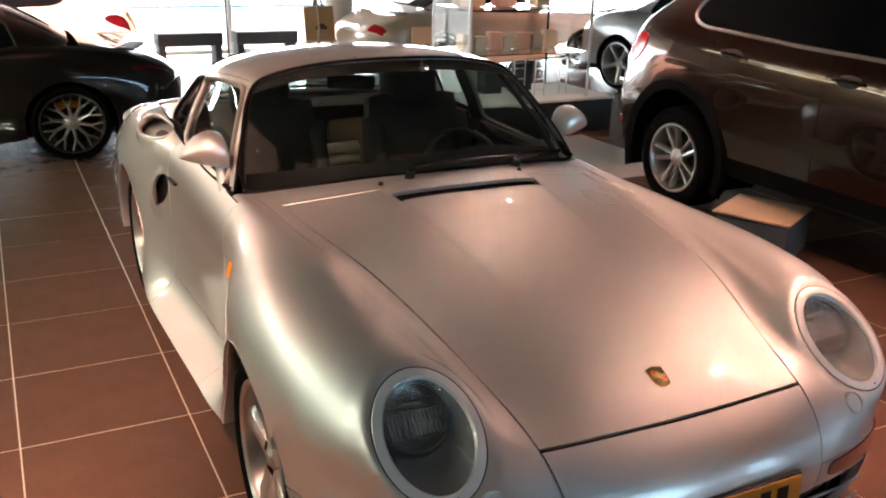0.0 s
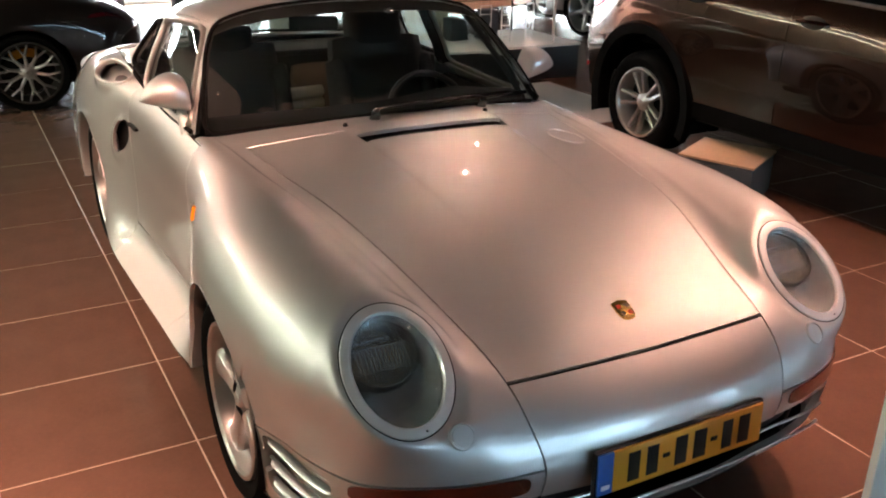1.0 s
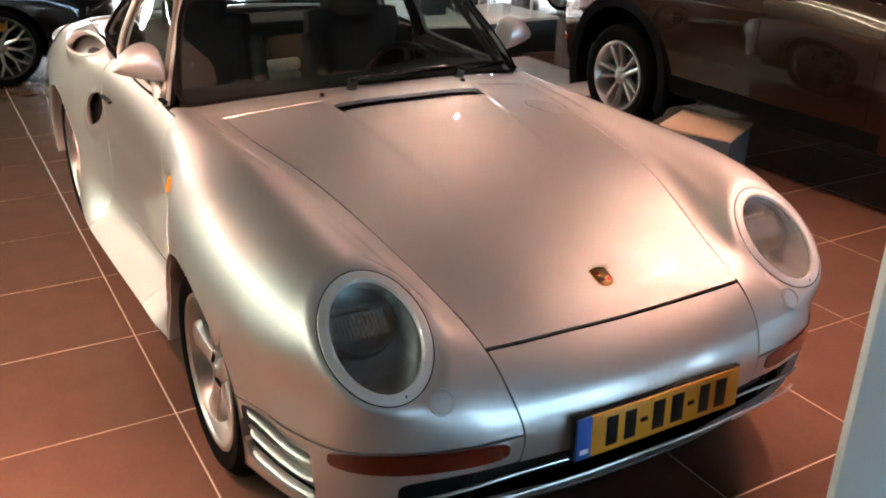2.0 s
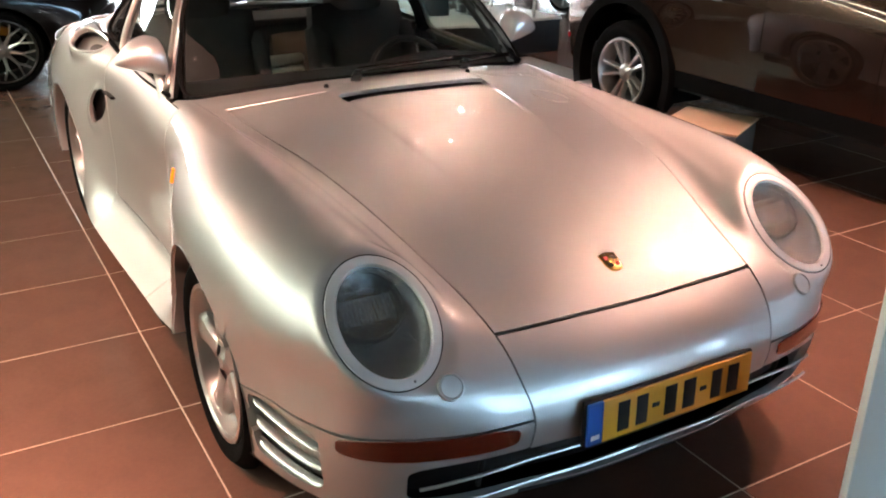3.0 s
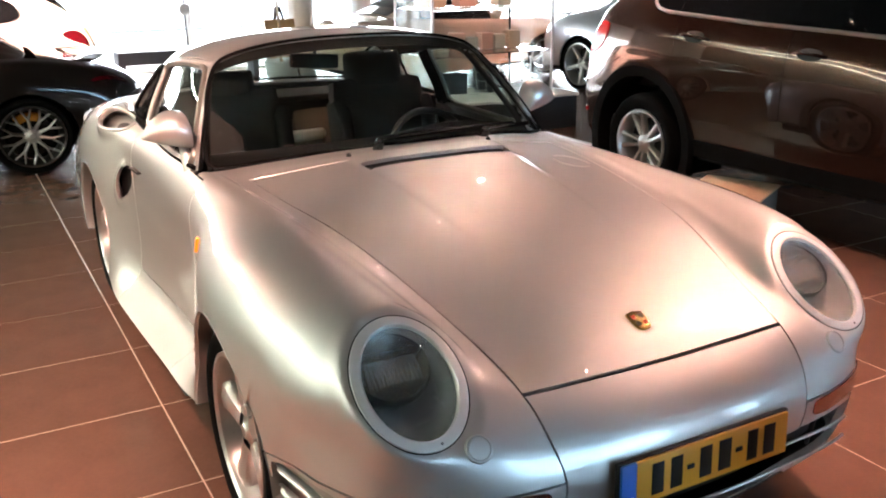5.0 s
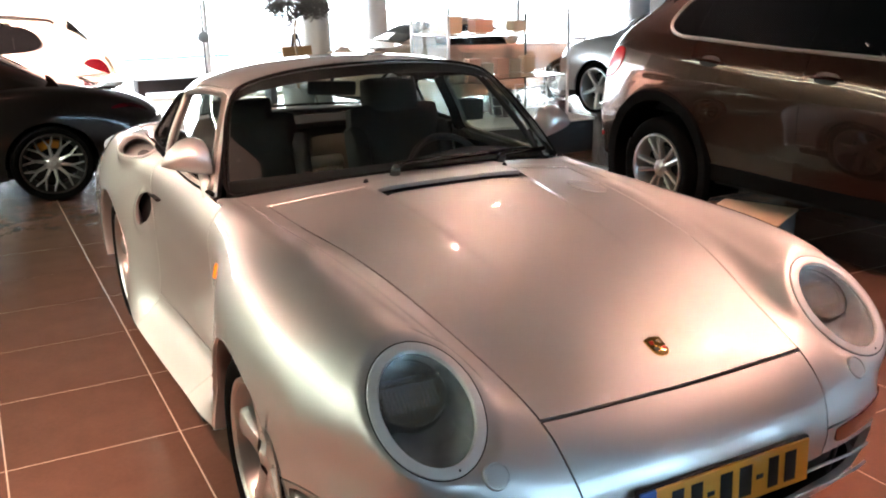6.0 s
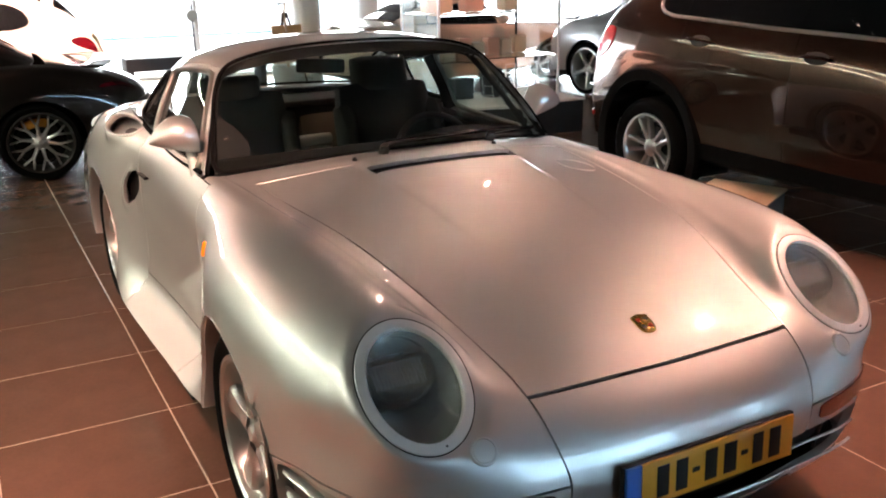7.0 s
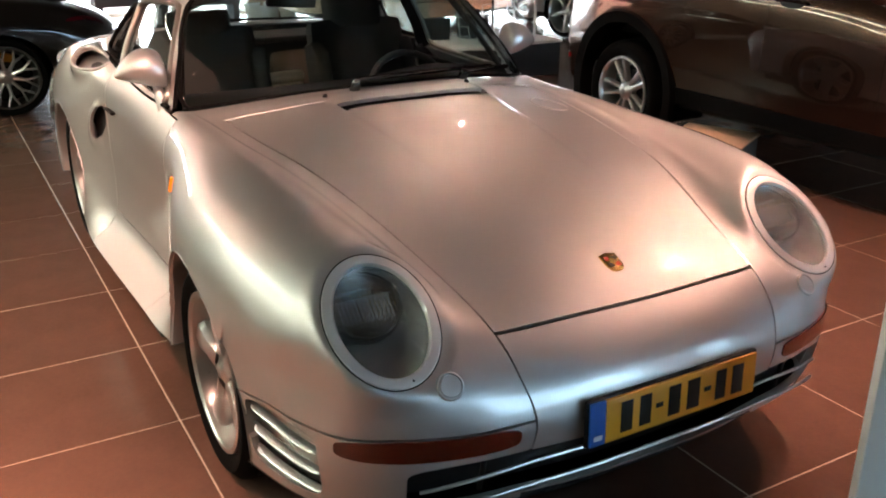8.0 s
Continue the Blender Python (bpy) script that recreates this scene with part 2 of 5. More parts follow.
MULLION = material("white_mullion", (0.7, 0.71, 0.72), 0.4, 0.2, grain=0.05, scale=60)
PAVING = material("pale_paving", (0.5, 0.49, 0.47), 0.8, grain=0.12, scale=14, stain=0.15, bump=0.2)
CLEAR = material("clear_pane", (0.97, 0.99, 0.99), 0.0, trans=1.0)
X0, X1, Y0, Y1, HIGH = -8.0, 10.5, -7.0, 12.0, 3.4
floor = solo("floor", a_box((X0 + X1) / 2, (Y0 + Y1) / 2, -.0515, X1 - X0, Y1 - Y0, .1), GROUT, "brown stone tile floor with pale grout joints", "floor", kind="structure", smooth=False)
solo("ground", a_box(0, 0, -.16, 400, 400, .08), PAVING, "pale paved ground outside the hall", "ground", kind="structure", smooth=False)
solo("ceiling", a_box((X0 + X1) / 2, (Y0 + Y1) / 2, HIGH + .05, X1 - X0, Y1 - Y0, .1), CEILING, "grey ceiling with recessed lamps", "ceiling", kind="structure", smooth=False)
solo("wall_west", a_box(X0 - .1, (Y0 + Y1) / 2, HIGH / 2, .2, Y1 - Y0, HIGH), GREY_WALL, "grey painted side wall", "wall", kind="structure", smooth=False)


def window_wall(name, a, b, sill, top, posts, label):
    """A wall from a to b with one long opening, white posts and glass in it."""
    a, b = Vector((*a, 0)), Vector((*b, 0))
    d = (b - a)
    L = d.length
    m = Matrix.Translation(a) @ Matrix.Rotation(math.atan2(d.y, d.x), 4, "Z")
    wall = thing(name, m, label, "window", kind="structure")
    part("lintel", a_box(L / 2, 0, (top + HIGH) / 2, L, .2, HIGH - top), PLASTER, wall, smooth=False)
    if sill > .02:
        part("sill", a_box(L / 2, 0, sill / 2, L, .2, sill), PLASTER, wall, smooth=False)
    for k in range(posts + 1):
        part("window_frame", a_box(.03 + (L - .06) * k / posts, 0, (sill + top) / 2, .06, .1, top - sill, bevel=.006), MULLION, wall)
    part("rail", a_box(L / 2, 0, sill + .03, L, .08, .06, bevel=.006), MULLION, wall)
    for k in range(posts):
        p = part("pane", a_box((L - .06) * (k + .5) / posts + .03, 0, (sill + top) / 2, (L - .06) / posts - .06, .008, top - sill - .06), CLEAR, wall, smooth=False)
        p.visible_shadow = False
    return wall


# unseen wall, added to trim the window's reflection on the car's flank
solo("wall_north", a_box((X0 - 3.7) / 2, Y1, HIGH / 2, -3.7 - X0, .2, HIGH), GREY_WALL, "unseen grey wall closing off the shop window's west end", "wall", kind="structure", smooth=False)
# window head set low, out of view, to keep its glare off the roof
window_wall("window_1", (-3.7, Y1), (X1, Y1), .0, 2.1, 5, "tall shop window with slim white posts")
window_wall("window_2", (X1, -3.0), (X1, 3.0), .0, 2.2, 3, "side window with slim white posts")
# unseen walls on both sides leave narrow windows to limit the daylight
solo("wall_east", a_box(X1, (Y0 - 3) / 2, HIGH / 2, .2, -3 - Y0, HIGH), DARK_WALL, "unseen dark side wall that limits the daylight", "wall", kind="structure", smooth=False)
solo("wall_east_2", a_box(X1, (Y1 + 3) / 2, HIGH / 2, .2, Y1 - 3, HIGH), DARK_WALL, "unseen dark side wall that limits the daylight", "wall", kind="structure", smooth=False)
window_wall("window_3", (0.6, Y0), (7.8, Y0), .6, 3.2, 4, "window band behind the viewer")
solo("wall_south", a_box((X0 + 0.6) / 2, Y0, HIGH / 2, 0.6 - X0, .2, HIGH), DARK_WALL, "unseen dark wall that narrows the window band", "wall", kind="structure", smooth=False)
solo("wall_south_2", a_box((X1 + 7.8) / 2, Y0, HIGH / 2, X1 - 7.8, .2, HIGH), DARK_WALL, "unseen dark wall that narrows the window band", "wall", kind="structure", smooth=False)

solo("backdrop_2", a_box(0, -24, 5, 80, .2, 12), GLOW_SOFT, "hazy daylight behind the viewer", "backdrop", kind="structure", smooth=False)
# glowing daylight far outside the windows
solo("backdrop", a_box(0, 46, 9, 150, .2, 20), GLOW, "blown-out daylight beyond the street", "backdrop", kind="structure", smooth=False)
# ---- wheels ----
def tyre_mesh(R, r, w):
    """Tyre round the local z axis, outside at +z."""
    h = w / 2
    prof = [(r, -h * .8), (r + .02, -h * .97), ((R + r) / 2, -h * 1.04), (R - .025, -h * .98), (R - .006, -h * .82)]
    for g in (-.5, -.17, .17, .5):
        prof += [(R, h * (g - .14)), (R - .007, h * (g - .05)), (R - .007, h * (g + .05)), (R, h * (g + .14))]
    prof += [(R - .006, h * .82), (R - .025, h * .98), ((R + r) / 2 + .012, h * 1.05), ((R + r) / 2, h * 1.04), (r + .02, h * .97), (r, h * .8)]
    return a_lathe(prof, n=64)


def spoke_mesh(r0, r1, w0, w1, z0, z1, thick, bulge=0.0, n=10):
    """One spoke along local x, crowned across, from the hub to the rim."""
    bm = bmesh.new()
    rows = []
    for i in range(n + 1):
        t = i / n
        x, w, z = r0 + (r1 - r0) * t, w0 + (w1 - w0) * t - bulge * math.sin(math.pi * t), z0 + (z1 - z0) * t
        rows.append([Vector((x, -w / 2, z - thick)), Vector((x, -w / 2, z - thick * .35)), Vector((x, -w * .36, z - .002)), Vector((x, 0, z + .004)), Vector((x, w * .36, z - .002)), Vector((x, w / 2, z - thick * .35)), Vector((x, w / 2, z - thick))])
    grid_faces(bm, rows)
    return bm


def wheel(parent, at, s, R, r, w, style, mat, label, caliper=None):
    """A road wheel at a point; s: side of the car it faces along x (-1 or 1), with parts below it."""
    wh = thing("wheel", None)
    wh.parent = parent
    wh.matrix_basis = Matrix.Translation(at) @ Matrix.Rotation(radians(90 * s), 4, "Y") @ Matrix.Rotation(radians(style.get("turn", 0)), 4, "Z")
    wh["label"] = label
    h = w / 2
    part("tyre", tyre_mesh(R, r, w), RUBBER, wh, "black rubber tyre")
    part("rim", a_lathe([(r - .012, -h * .8), (r - .035, -h * .5), (r - .045, 0), (r - .03, h * .5), (r - .014, h * .78), (r - .012, h * .93), (r - .004, h * 1.0), (r + .008, h * .99), (r + .010, h * .9)], n=64), style.get("barrel", mat), wh, "alloy rim")
    part("brake_disc", a_lathe([(.0001, h * -.1), (r * .72, h * -.1), (r * .72, h * -.16), (.0001, h * -.16)], n=40), DISC, wh)
    zf = h * style["face"]
    n = style["n"]
    for k in range(n):
        a = 2 * math.pi * k / n
        if style["kind"] == "broad":
            bm = spoke_mesh(.05, r - .012, .085, .125, zf + .012, h * .80, .05, .028)
            part("spoke", bm, mat, wh, m=Matrix.Rotation(a, 4, "Z"))
        elif style["kind"] == "twin":
            for e in (-1, 1):
                bm = spoke_mesh(.05, r - .012, .026, .034, zf, h * .84, .04)
                part("spoke", bm, mat, wh, m=Matrix.Rotation(a + e * .13, 4, "Z") @ Matrix.Translation((0, e * .006, 0)) @ Matrix.Rotation(e * .05, 4, "Z"))
        elif style["kind"] == "mesh":
            part("spoke", spoke_mesh(.05, r * .62, .030, .022, zf, h * .80, .04), mat, wh, m=Matrix.Rotation(a, 4, "Z"))
            for e in (-1, 1):
                m = Matrix.Rotation(a, 4, "Z") @ Matrix.Translation((r * .56, 0, 0)) @ Matrix.Rotation(e * .42, 4, "Z")
                part("spoke", spoke_mesh(0, r * .46, .018, .015, h * .78, h * .86, .03), mat, wh, m=m)
        else:
            part("spoke", spoke_mesh(.05, r - .012, .05, .045, zf, h * .84, .045), mat, wh, m=Matrix.Rotation(a, 4, "Z"))
    part("hub_cap", a_lathe([(.0001, zf + .02), (.022, zf + .019), (.032, zf + .010), (.050, zf + .004), (.066, zf - .006), (.07, zf - .04)], n=32), mat, wh)
    if caliper:
        bm = a_lathe([(r * .52, .0), (r * .78, .0), (r * .80, .02), (r * .78, .045), (r * .52, .045), (r * .50, .02), (r * .52, .0)], n=14, a0=150, a1=215)
        part("brake_caliper", bm, caliper, wh, "coloured brake caliper", m=Matrix.Translation((0, 0, h * .02)))
    return wh


DISC = material("brake_steel", (0.035, 0.034, 0.033), 0.45, 0.8, grain=0.15, scale=120)
# ---- the silver sports car ----
# stations from the chin round the nose to the tail, each from the centre line out to the sill
CAGE = [
    [(0, -.875, .26), (.2, -.87, .26), (.38, -.845, .26), (.52, -.824, .26), (.646, -.78, .255), (.748, -.702, .25), (.808, -.575, .24), (.84, -.465, .23), (.868, -.33, .22)],
    [(0, -.895, .32), (.2, -.89, .32), (.38, -.865, .32), (.52, -.844, .32), (.656, -.8, .32), (.758, -.717, .32), (.818, -.585, .315), (.85, -.47, .31), (.875, -.33, .305)],
    [(0, -.905, .4), (.2, -.9, .4), (.38, -.88, .4), (.52, -.86, .4), (.662, -.816, .4), (.768, -.727, .4), (.828, -.595, .4), (.855, -.475, .4), (.88, -.32, .395)],
    [(0, -.925, .5), (.2, -.92, .5), (.378, -.895, .495), (.52, -.87, .49), (.663, -.817, .49), (.769, -.73, .48), (.832, -.6, .475), (.86, -.485, .47), (.885, -.31, .43)],
    [(0, -.89, .585), (.2, -.885, .585), (.395, -.85, .585), (.53, -.832, .588), (.655, -.797, .602), (.768, -.725, .595), (.835, -.57, .565), (.87, -.47, .555), (.89, -.27, .48)],
    [(0, -.782, .663), (.2, -.776, .663), (.407, -.758, .658), (.535, -.738, .666), (.65, -.685, .704), (.786, -.655, .703), (.862, -.53, .665), (.885, -.42, .625), (.893, -.24, .5)],
    [(0, -.62, .738), (.2, -.615, .737), (.432, -.59, .722), (.54, -.57, .778), (.64, -.535, .828), (.777, -.50, .804), (.870, -.41, .735), (.892, -.35, .65), (.898, -.22, .46)],
    [(0, -.3, .842), (.22, -.3, .838), (.494, -.29, .818), (.575, -.29, .838), (.67, -.29, .87), (.81, -.27, .83), (.892, -.25, .732), (.905, -.24, .58), (.905, -.24, .4)],
    [(0, 0, .903), (.24, 0, .898), (.533, 0, .865), (.61, 0, .875), (.695, 0, .885), (.828, 0, .833), (.903, 0, .71), (.915, 0, .5), (.905, 0, .25)],
    [(0, .27, .945), (.26, .28, .936), (.578, .3, .889), (.645, .3, .894), (.72, .3, .891), (.81, .3, .829), (.865, .3, .7), (.885, .3, .47), (.895, .3, .27)],
    [(0, .44, .965), (.28, .46, .955), (.602, .56, .905), (.66, .565, .902), (.722, .56, .892), (.785, .55, .815), (.8, .55, .66), (.802, .52, .385), (.905, .5, .255)],
    [(0, .57, .965), (.3, .6, .958), (.62, .71, .914), (.675, .735, .908), (.725, .76, .897), (.778, .76, .8), (.776, .76, .62), (.782, .76, .345), (.91, .76, .245)],
    [(0, 1.2, .94), (.3, 1.2, .94), (.62, 1.2, .93), (.68, 1.2, .925), (.73, 1.2, .91), (.778, 1.2, .82), (.774, 1.2, .6), (.782, 1.2, .325), (.915, 1.2, .215)],
    [(0, 1.65, .95), (.3, 1.65, .95), (.6, 1.65, .95), (.66, 1.65, .945), (.72, 1.65, .928), (.788, 1.65, .85), (.8, 1.65, .66), (.81, 1.65, .335), (.92, 1.65, .2)],
    [(0, 1.95, .96), (.3, 1.95, .96), (.58, 1.95, .97), (.64, 1.95, .965), (.715, 1.95, .95), (.815, 1.95, .89), (.868, 1.95, .70), (.88, 1.95, .45), (.90, 1.95, .22)],
    [(0, 2.27, 1.0), (.3, 2.27, 1.0), (.55, 2.27, .985), (.62, 2.27, .975), (.70, 2.27, .96), (.815, 2.27, .91), (.885, 2.27, .74), (.90, 2.27, .50), (.895, 2.27, .28)],
    [(0, 2.65, .93), (.3, 2.65, .925), (.52, 2.65, .925), (.60, 2.65, .925), (.68, 2.65, .915), (.79, 2.65, .87), (.872, 2.65, .72), (.89, 2.65, .50), (.885, 2.65, .28)],
    [(0, 3.02, .83), (.28, 3.02, .83), (.48, 3.01, .825), (.57, 3.0, .82), (.65, 2.98, .81), (.75, 2.95, .78), (.84, 2.92, .67), (.875, 2.9, .50), (.87, 2.9, .26)],
    [(0, 3.26, .64), (.25, 3.255, .64), (.44, 3.24, .64), (.54, 3.21, .64), (.63, 3.17, .63), (.71, 3.11, .61), (.78, 3.04, .56), (.82, 2.99, .46), (.83, 2.97, .25)],
    [(0, 3.25, .30), (.25, 3.245, .30), (.43, 3.23, .30), (.53, 3.20, .30), (.62, 3.15, .30), (.70, 3.08, .29), (.77, 3.01, .28), (.80, 2.97, .26), (.81, 2.95, .22)],
]


class Skin:
    """A smooth surface through a cage of stations: u along the stations, v from the centre line (0) to the last column; v below 0 mirrors."""

    def __init__(self, cage):
        net = np.array(cage, float)
        self.n, self.m = net.shape[0], net.shape[1] - 1
        net = np.concatenate([net[:, 1:2] * (-1, 1, 1), net, 2 * net[:, -1:] - net[:, -2:-1]], 1)
        self.net = np.concatenate([2 * net[:1] - net[1:2], net, 2 * net[-1:] - net[-2:-1]], 0)

    def grid(self, us, vs):
        us, vs = np.clip(np.array(us, float), 0, self.n - 1), np.clip(np.array(vs, float), -self.m, self.m)
        av = np.abs(vs)
        i, j = np.minimum(us.astype(int), self.n - 2), np.minimum(av.astype(int), self.m - 1)
        a, b, t, w = i[:, None], j[None, :], (us - i)[:, None, None], (av - j)[None, :, None]

        def rom(p, q, r, s, k):
            return 0.5 * (2 * q + (r - p) * k + (2 * p - 5 * q + 4 * r - s) * k * k + (3 * q - p - 3 * r + s) * k ** 3)
        got = rom(*[rom(*[self.net[a + k, b + h] for h in range(4)], w) for k in range(4)], t)
        got[..., 0] *= np.where(vs < 0, -1, 1)[None]
        return got

    def normals(self, us, vs, e=0.02):
        us, vs = np.array(us, float), np.array(vs, float)
        a = self.grid(us + e, vs) - self.grid(us - e, vs)
        b = self.grid(us, vs + e) - self.grid(us, vs - e)
        n = -np.cross(a, b)
        return n / np.maximum(np.linalg.norm(n, axis=2, keepdims=True), 1e-9)

    def at(self, u, v, out=0.0):
        return Vector(self.grid([u], [v])[0, 0] + self.normals([u], [v])[0, 0] * out)

    def line(self, uvs, out=0.0):
        return [self.at(u, v, out) for u, v in uvs]

    def frame_at(self, u, v, out=0.0):
        """A pose on the surface: z outward, x across."""
        n = Vector(self.normals([u], [v])[0, 0])
        x = Vector((0, 0, 1)).cross(n).normalized()
        return Matrix.Translation(self.at(u, v, out)) @ Matrix((x, n.cross(x), n)).transposed().to_4x4()


def panel(sk, us, vs, gap=0.0022, out=0.0, flange=0.014, cut=None, hole=None, shape=None, ovals=(), keep=None):
    """A sheet of a body between u and v values, with a narrow joint round it and its rim turned in.
    out: how far it stands off the surface; hole(u, v): where the sheet is open; shape(u, v): its height there.
    ovals: rounded openings (u, v, half u, half v, shear); keep: one such oval to which the sheet is trimmed."""
    us, vs = list(us), list(vs)
    P, N = sk.grid(us, vs), sk.normals(us, vs)
    nu, nv = len(us), len(vs)
    Q = P + N * out
    if shape:
        Q += N * np.array([[shape(u, v) for v in vs] for u in us])[..., None]
    if gap:
        def unit(d):
            return d / np.maximum(np.linalg.norm(d, axis=-1, keepdims=True), 1e-9)
        ends = [unit(P[1] - P[0]), unit(P[-2] - P[-1]), unit(P[:, 1] - P[:, 0]), unit(P[:, -2] - P[:, -1])]
        Q[0] += ends[0] * gap
        Q[-1] += ends[1] * gap
        Q[:, 0] += ends[2] * gap
        Q[:, -1] += ends[3] * gap
    bm = bmesh.new()
    V = [[bm.verts.new(Q[i, j]) for j in range(nv)] for i in range(nu)]
    def reach(o, u, v):
        du = (u - o[0]) / o[2]
        dv = (v - o[1] - o[4] * (u - o[0])) / o[3]
        e = o[5] if len(o) > 5 else 2.3
        return (abs(du) ** e + abs(dv) ** e) ** (1 / e)

    def to_rim(o, u, v, d):
        nu_ = o[0] + (u - o[0]) / d
        dv = (v - o[1] - o[4] * (u - o[0])) / d
        return nu_, o[1] + dv + o[4] * (nu_ - o[0])
    dead, moved = set(), {}
    for o, inside in [(o, True) for o in ovals] + ([(keep, False)] if keep else []):
        D = [[reach(o, u, v) for v in vs] for u in us]
        off = [[(d < 1) == inside for d in r] for r in D]
        for i in range(nu - 1):
            for j in range(nv - 1):
                if off[i][j] and off[i + 1][j] and off[i][j + 1] and off[i + 1][j + 1]:
                    dead.add((i, j))
        for i in range(nu):
            for j in range(nv):
                if off[i][j] and D[i][j] > 1e-6:
                    around = [(a, b) for a in (i - 1, i, i + 1) for b in (j - 1, j, j + 1) if 0 <= a < nu and 0 <= b < nv]
                    if any(not off[a][b] for a, b in around):
                        a, b = to_rim(o, us[i], vs[j], D[i][j])
                        moved[i, j] = sk.at(a, b, out + (shape(a, b) if shape else 0))
    for (i, j), p in moved.items():
        V[i][j].co = p
    for i in range(nu - 1):
        for j in range(nv - 1):
            if (i, j) not in dead and not (hole and hole((us[i] + us[i + 1]) / 2, (vs[j] + vs[j + 1]) / 2)):
                bm.faces.new((V[i][j], V[i + 1][j], V[i + 1][j + 1], V[i][j + 1]))
    if cut:
        cut(bm)
    bmesh.ops.delete(bm, geom=[v for v in bm.verts if not v.link_faces], context="VERTS")
    if flange:
        rim = [e for e in bm.edges if len(e.link_faces) == 1]
        bm.normal_update()
        made = bmesh.ops.extrude_edge_only(bm, edges=rim)["geom"]
        fresh = [g for g in made if isinstance(g, bmesh.types.BMVert)]
        K = Q.reshape(-1, 3)
        nn = N.reshape(-1, 3)
        for v in fresh:
            k = int(np.argmin(((K - np.array(v.co)) ** 2).sum(1)))
            v.co -= Vector(nn[k]) * flange
    return bm


def steps(a, b, n):
    return [a + (b - a) * k / n for k in range(n + 1)]


def round_cut(cy, cz, r, side=0, z_min=-1.0):
    """Cuts a wheel opening of radius r and draws the rim to the circle."""
    def cut(bm):
        reach = 0.03
        dead = []
        for v in bm.verts:
            if abs(v.co.x) < 0.5 or (side and v.co.x * side < 0):
                continue
            d = math.hypot(v.co.y - cy, v.co.z - cz)
            if d < r - reach:
                dead.append(v)
            elif d < r + 0.012 and d > 1e-5:
                v.co.y, v.co.z = cy + (v.co.y - cy) * r / d, cz + (v.co.z - cz) * r / d
        bmesh.ops.delete(bm, geom=dead, context="VERTS")
    return cut


SKIN = Skin(CAGE)
FRONT_R, REAR_R, AXLE_Z, WHEELBASE = 0.355, 0.36, 0.32, 2.272
LAMP_AT = {s: Vector((s * .646, -.675, .711)) for s in (-1, 1)}
LAMP_N = {s: Vector((s * .022, -.643, .766)).normalized() for s in (-1, 1)}


def lamp_frame(s):
    n = LAMP_N[s]
    x = Vector((0, 0, 1)).cross(n).normalized()
    y = n.cross(x)
    m = Matrix((x, y, n)).transposed().to_4x4()
    return Matrix.Translation(LAMP_AT[s]) @ m


LAMP_W, LAMP_H = 0.130, 0.166


def lamp_cut(bm):
    """Opens the sheet for the headlamps and brings it flush with their trim rings."""
    for s in (-1, 1):
        m = lamp_frame(s)
        inv = m.inverted()
        dead = []
        for v in bm.verts:
            p = inv @ v.co
            if abs(p.z) > 0.20:
                continue
            d = math.hypot(p.x / LAMP_W, p.y / LAMP_H)
            if d < 0.80:
                dead.append(v)
                continue
            if d < 1.0:
                p.x, p.y = p.x * 0.96 / d, p.y * 0.96 / d
                d = 0.96
            reach = 0.34 if p.y > -0.06 else 0.26
            if d < 1.03 + reach:
                k = min(max((1.03 + reach - d) / reach, 0), 1)
                p.z *= 1 - k * k * (3 - 2 * k)
                v.co = m @ p
        bmesh.ops.delete(bm, geom=dead, context="VERTS")


def both(*cuts):
    def cut(bm):
        for c in cuts:
            c(bm)
    return cut


car = thing("sports_car", None, "silver metallic sports coupe with flared fenders and round headlamps", "car")


def lamp_cut_wide(bm):
    dead = []
    for v in bm.verts:
        for s in (-1, 1):
            p = lamp_frame(s).inverted() @ v.co
            if math.hypot(p.x / LAMP_W, p.y / LAMP_H) < 1.3 and abs(p.z) < .2:
                dead.append(v)
    bmesh.ops.delete(bm, geom=dead, context="VERTS")


arch_front, arch_rear = round_cut(0, AXLE_Z, FRONT_R), round_cut(WHEELBASE, AXLE_Z, REAR_R)


def crease(u, v):
    """The bonnet's middle is a little raised, between two soft creases that fade out forwards."""
    k = min(max((u - 6.6) / 2.4, 0), 1)
    w = min(max((1.06 - abs(v)) / 0.10, 0), 1)
    return 0.008 * k * w * w * (3 - 2 * w)


def slot_hole(u, v):
    return 9.22 < u < 9.60 and abs(v) < 1.02


us = steps(5, 9.22, 60) + [9.32, 9.41, 9.5] + steps(9.60, 10, 8)
vs = steps(-2, -1.16, 12) + [-1.13, -1.09, -1.06, -1.02] + steps(-0.98, 0.98, 24) + [1.02, 1.06, 1.09, 1.13] + steps(1.16, 2, 12)
bonnet = part("bonnet", panel(SKIN, us, vs, hole=slot_hole, shape=crease), SILVER, car, "silver bonnet with a black slot before the windscreen")
part("air_slot", panel(SKIN, steps(9.1, 9.8, 6), steps(-1.2, 1.2, 16), gap=0, out=-0.03, flange=0), BLACK, bonnet, "black air slot")
for k in (9.34, 9.47):
    part("slot_slat", a_tube(SKIN.line([(k, v) for v in steps(-1.02, 1.02, 14)], -0.02), 0.002, n=6), BLACK, bonnet)

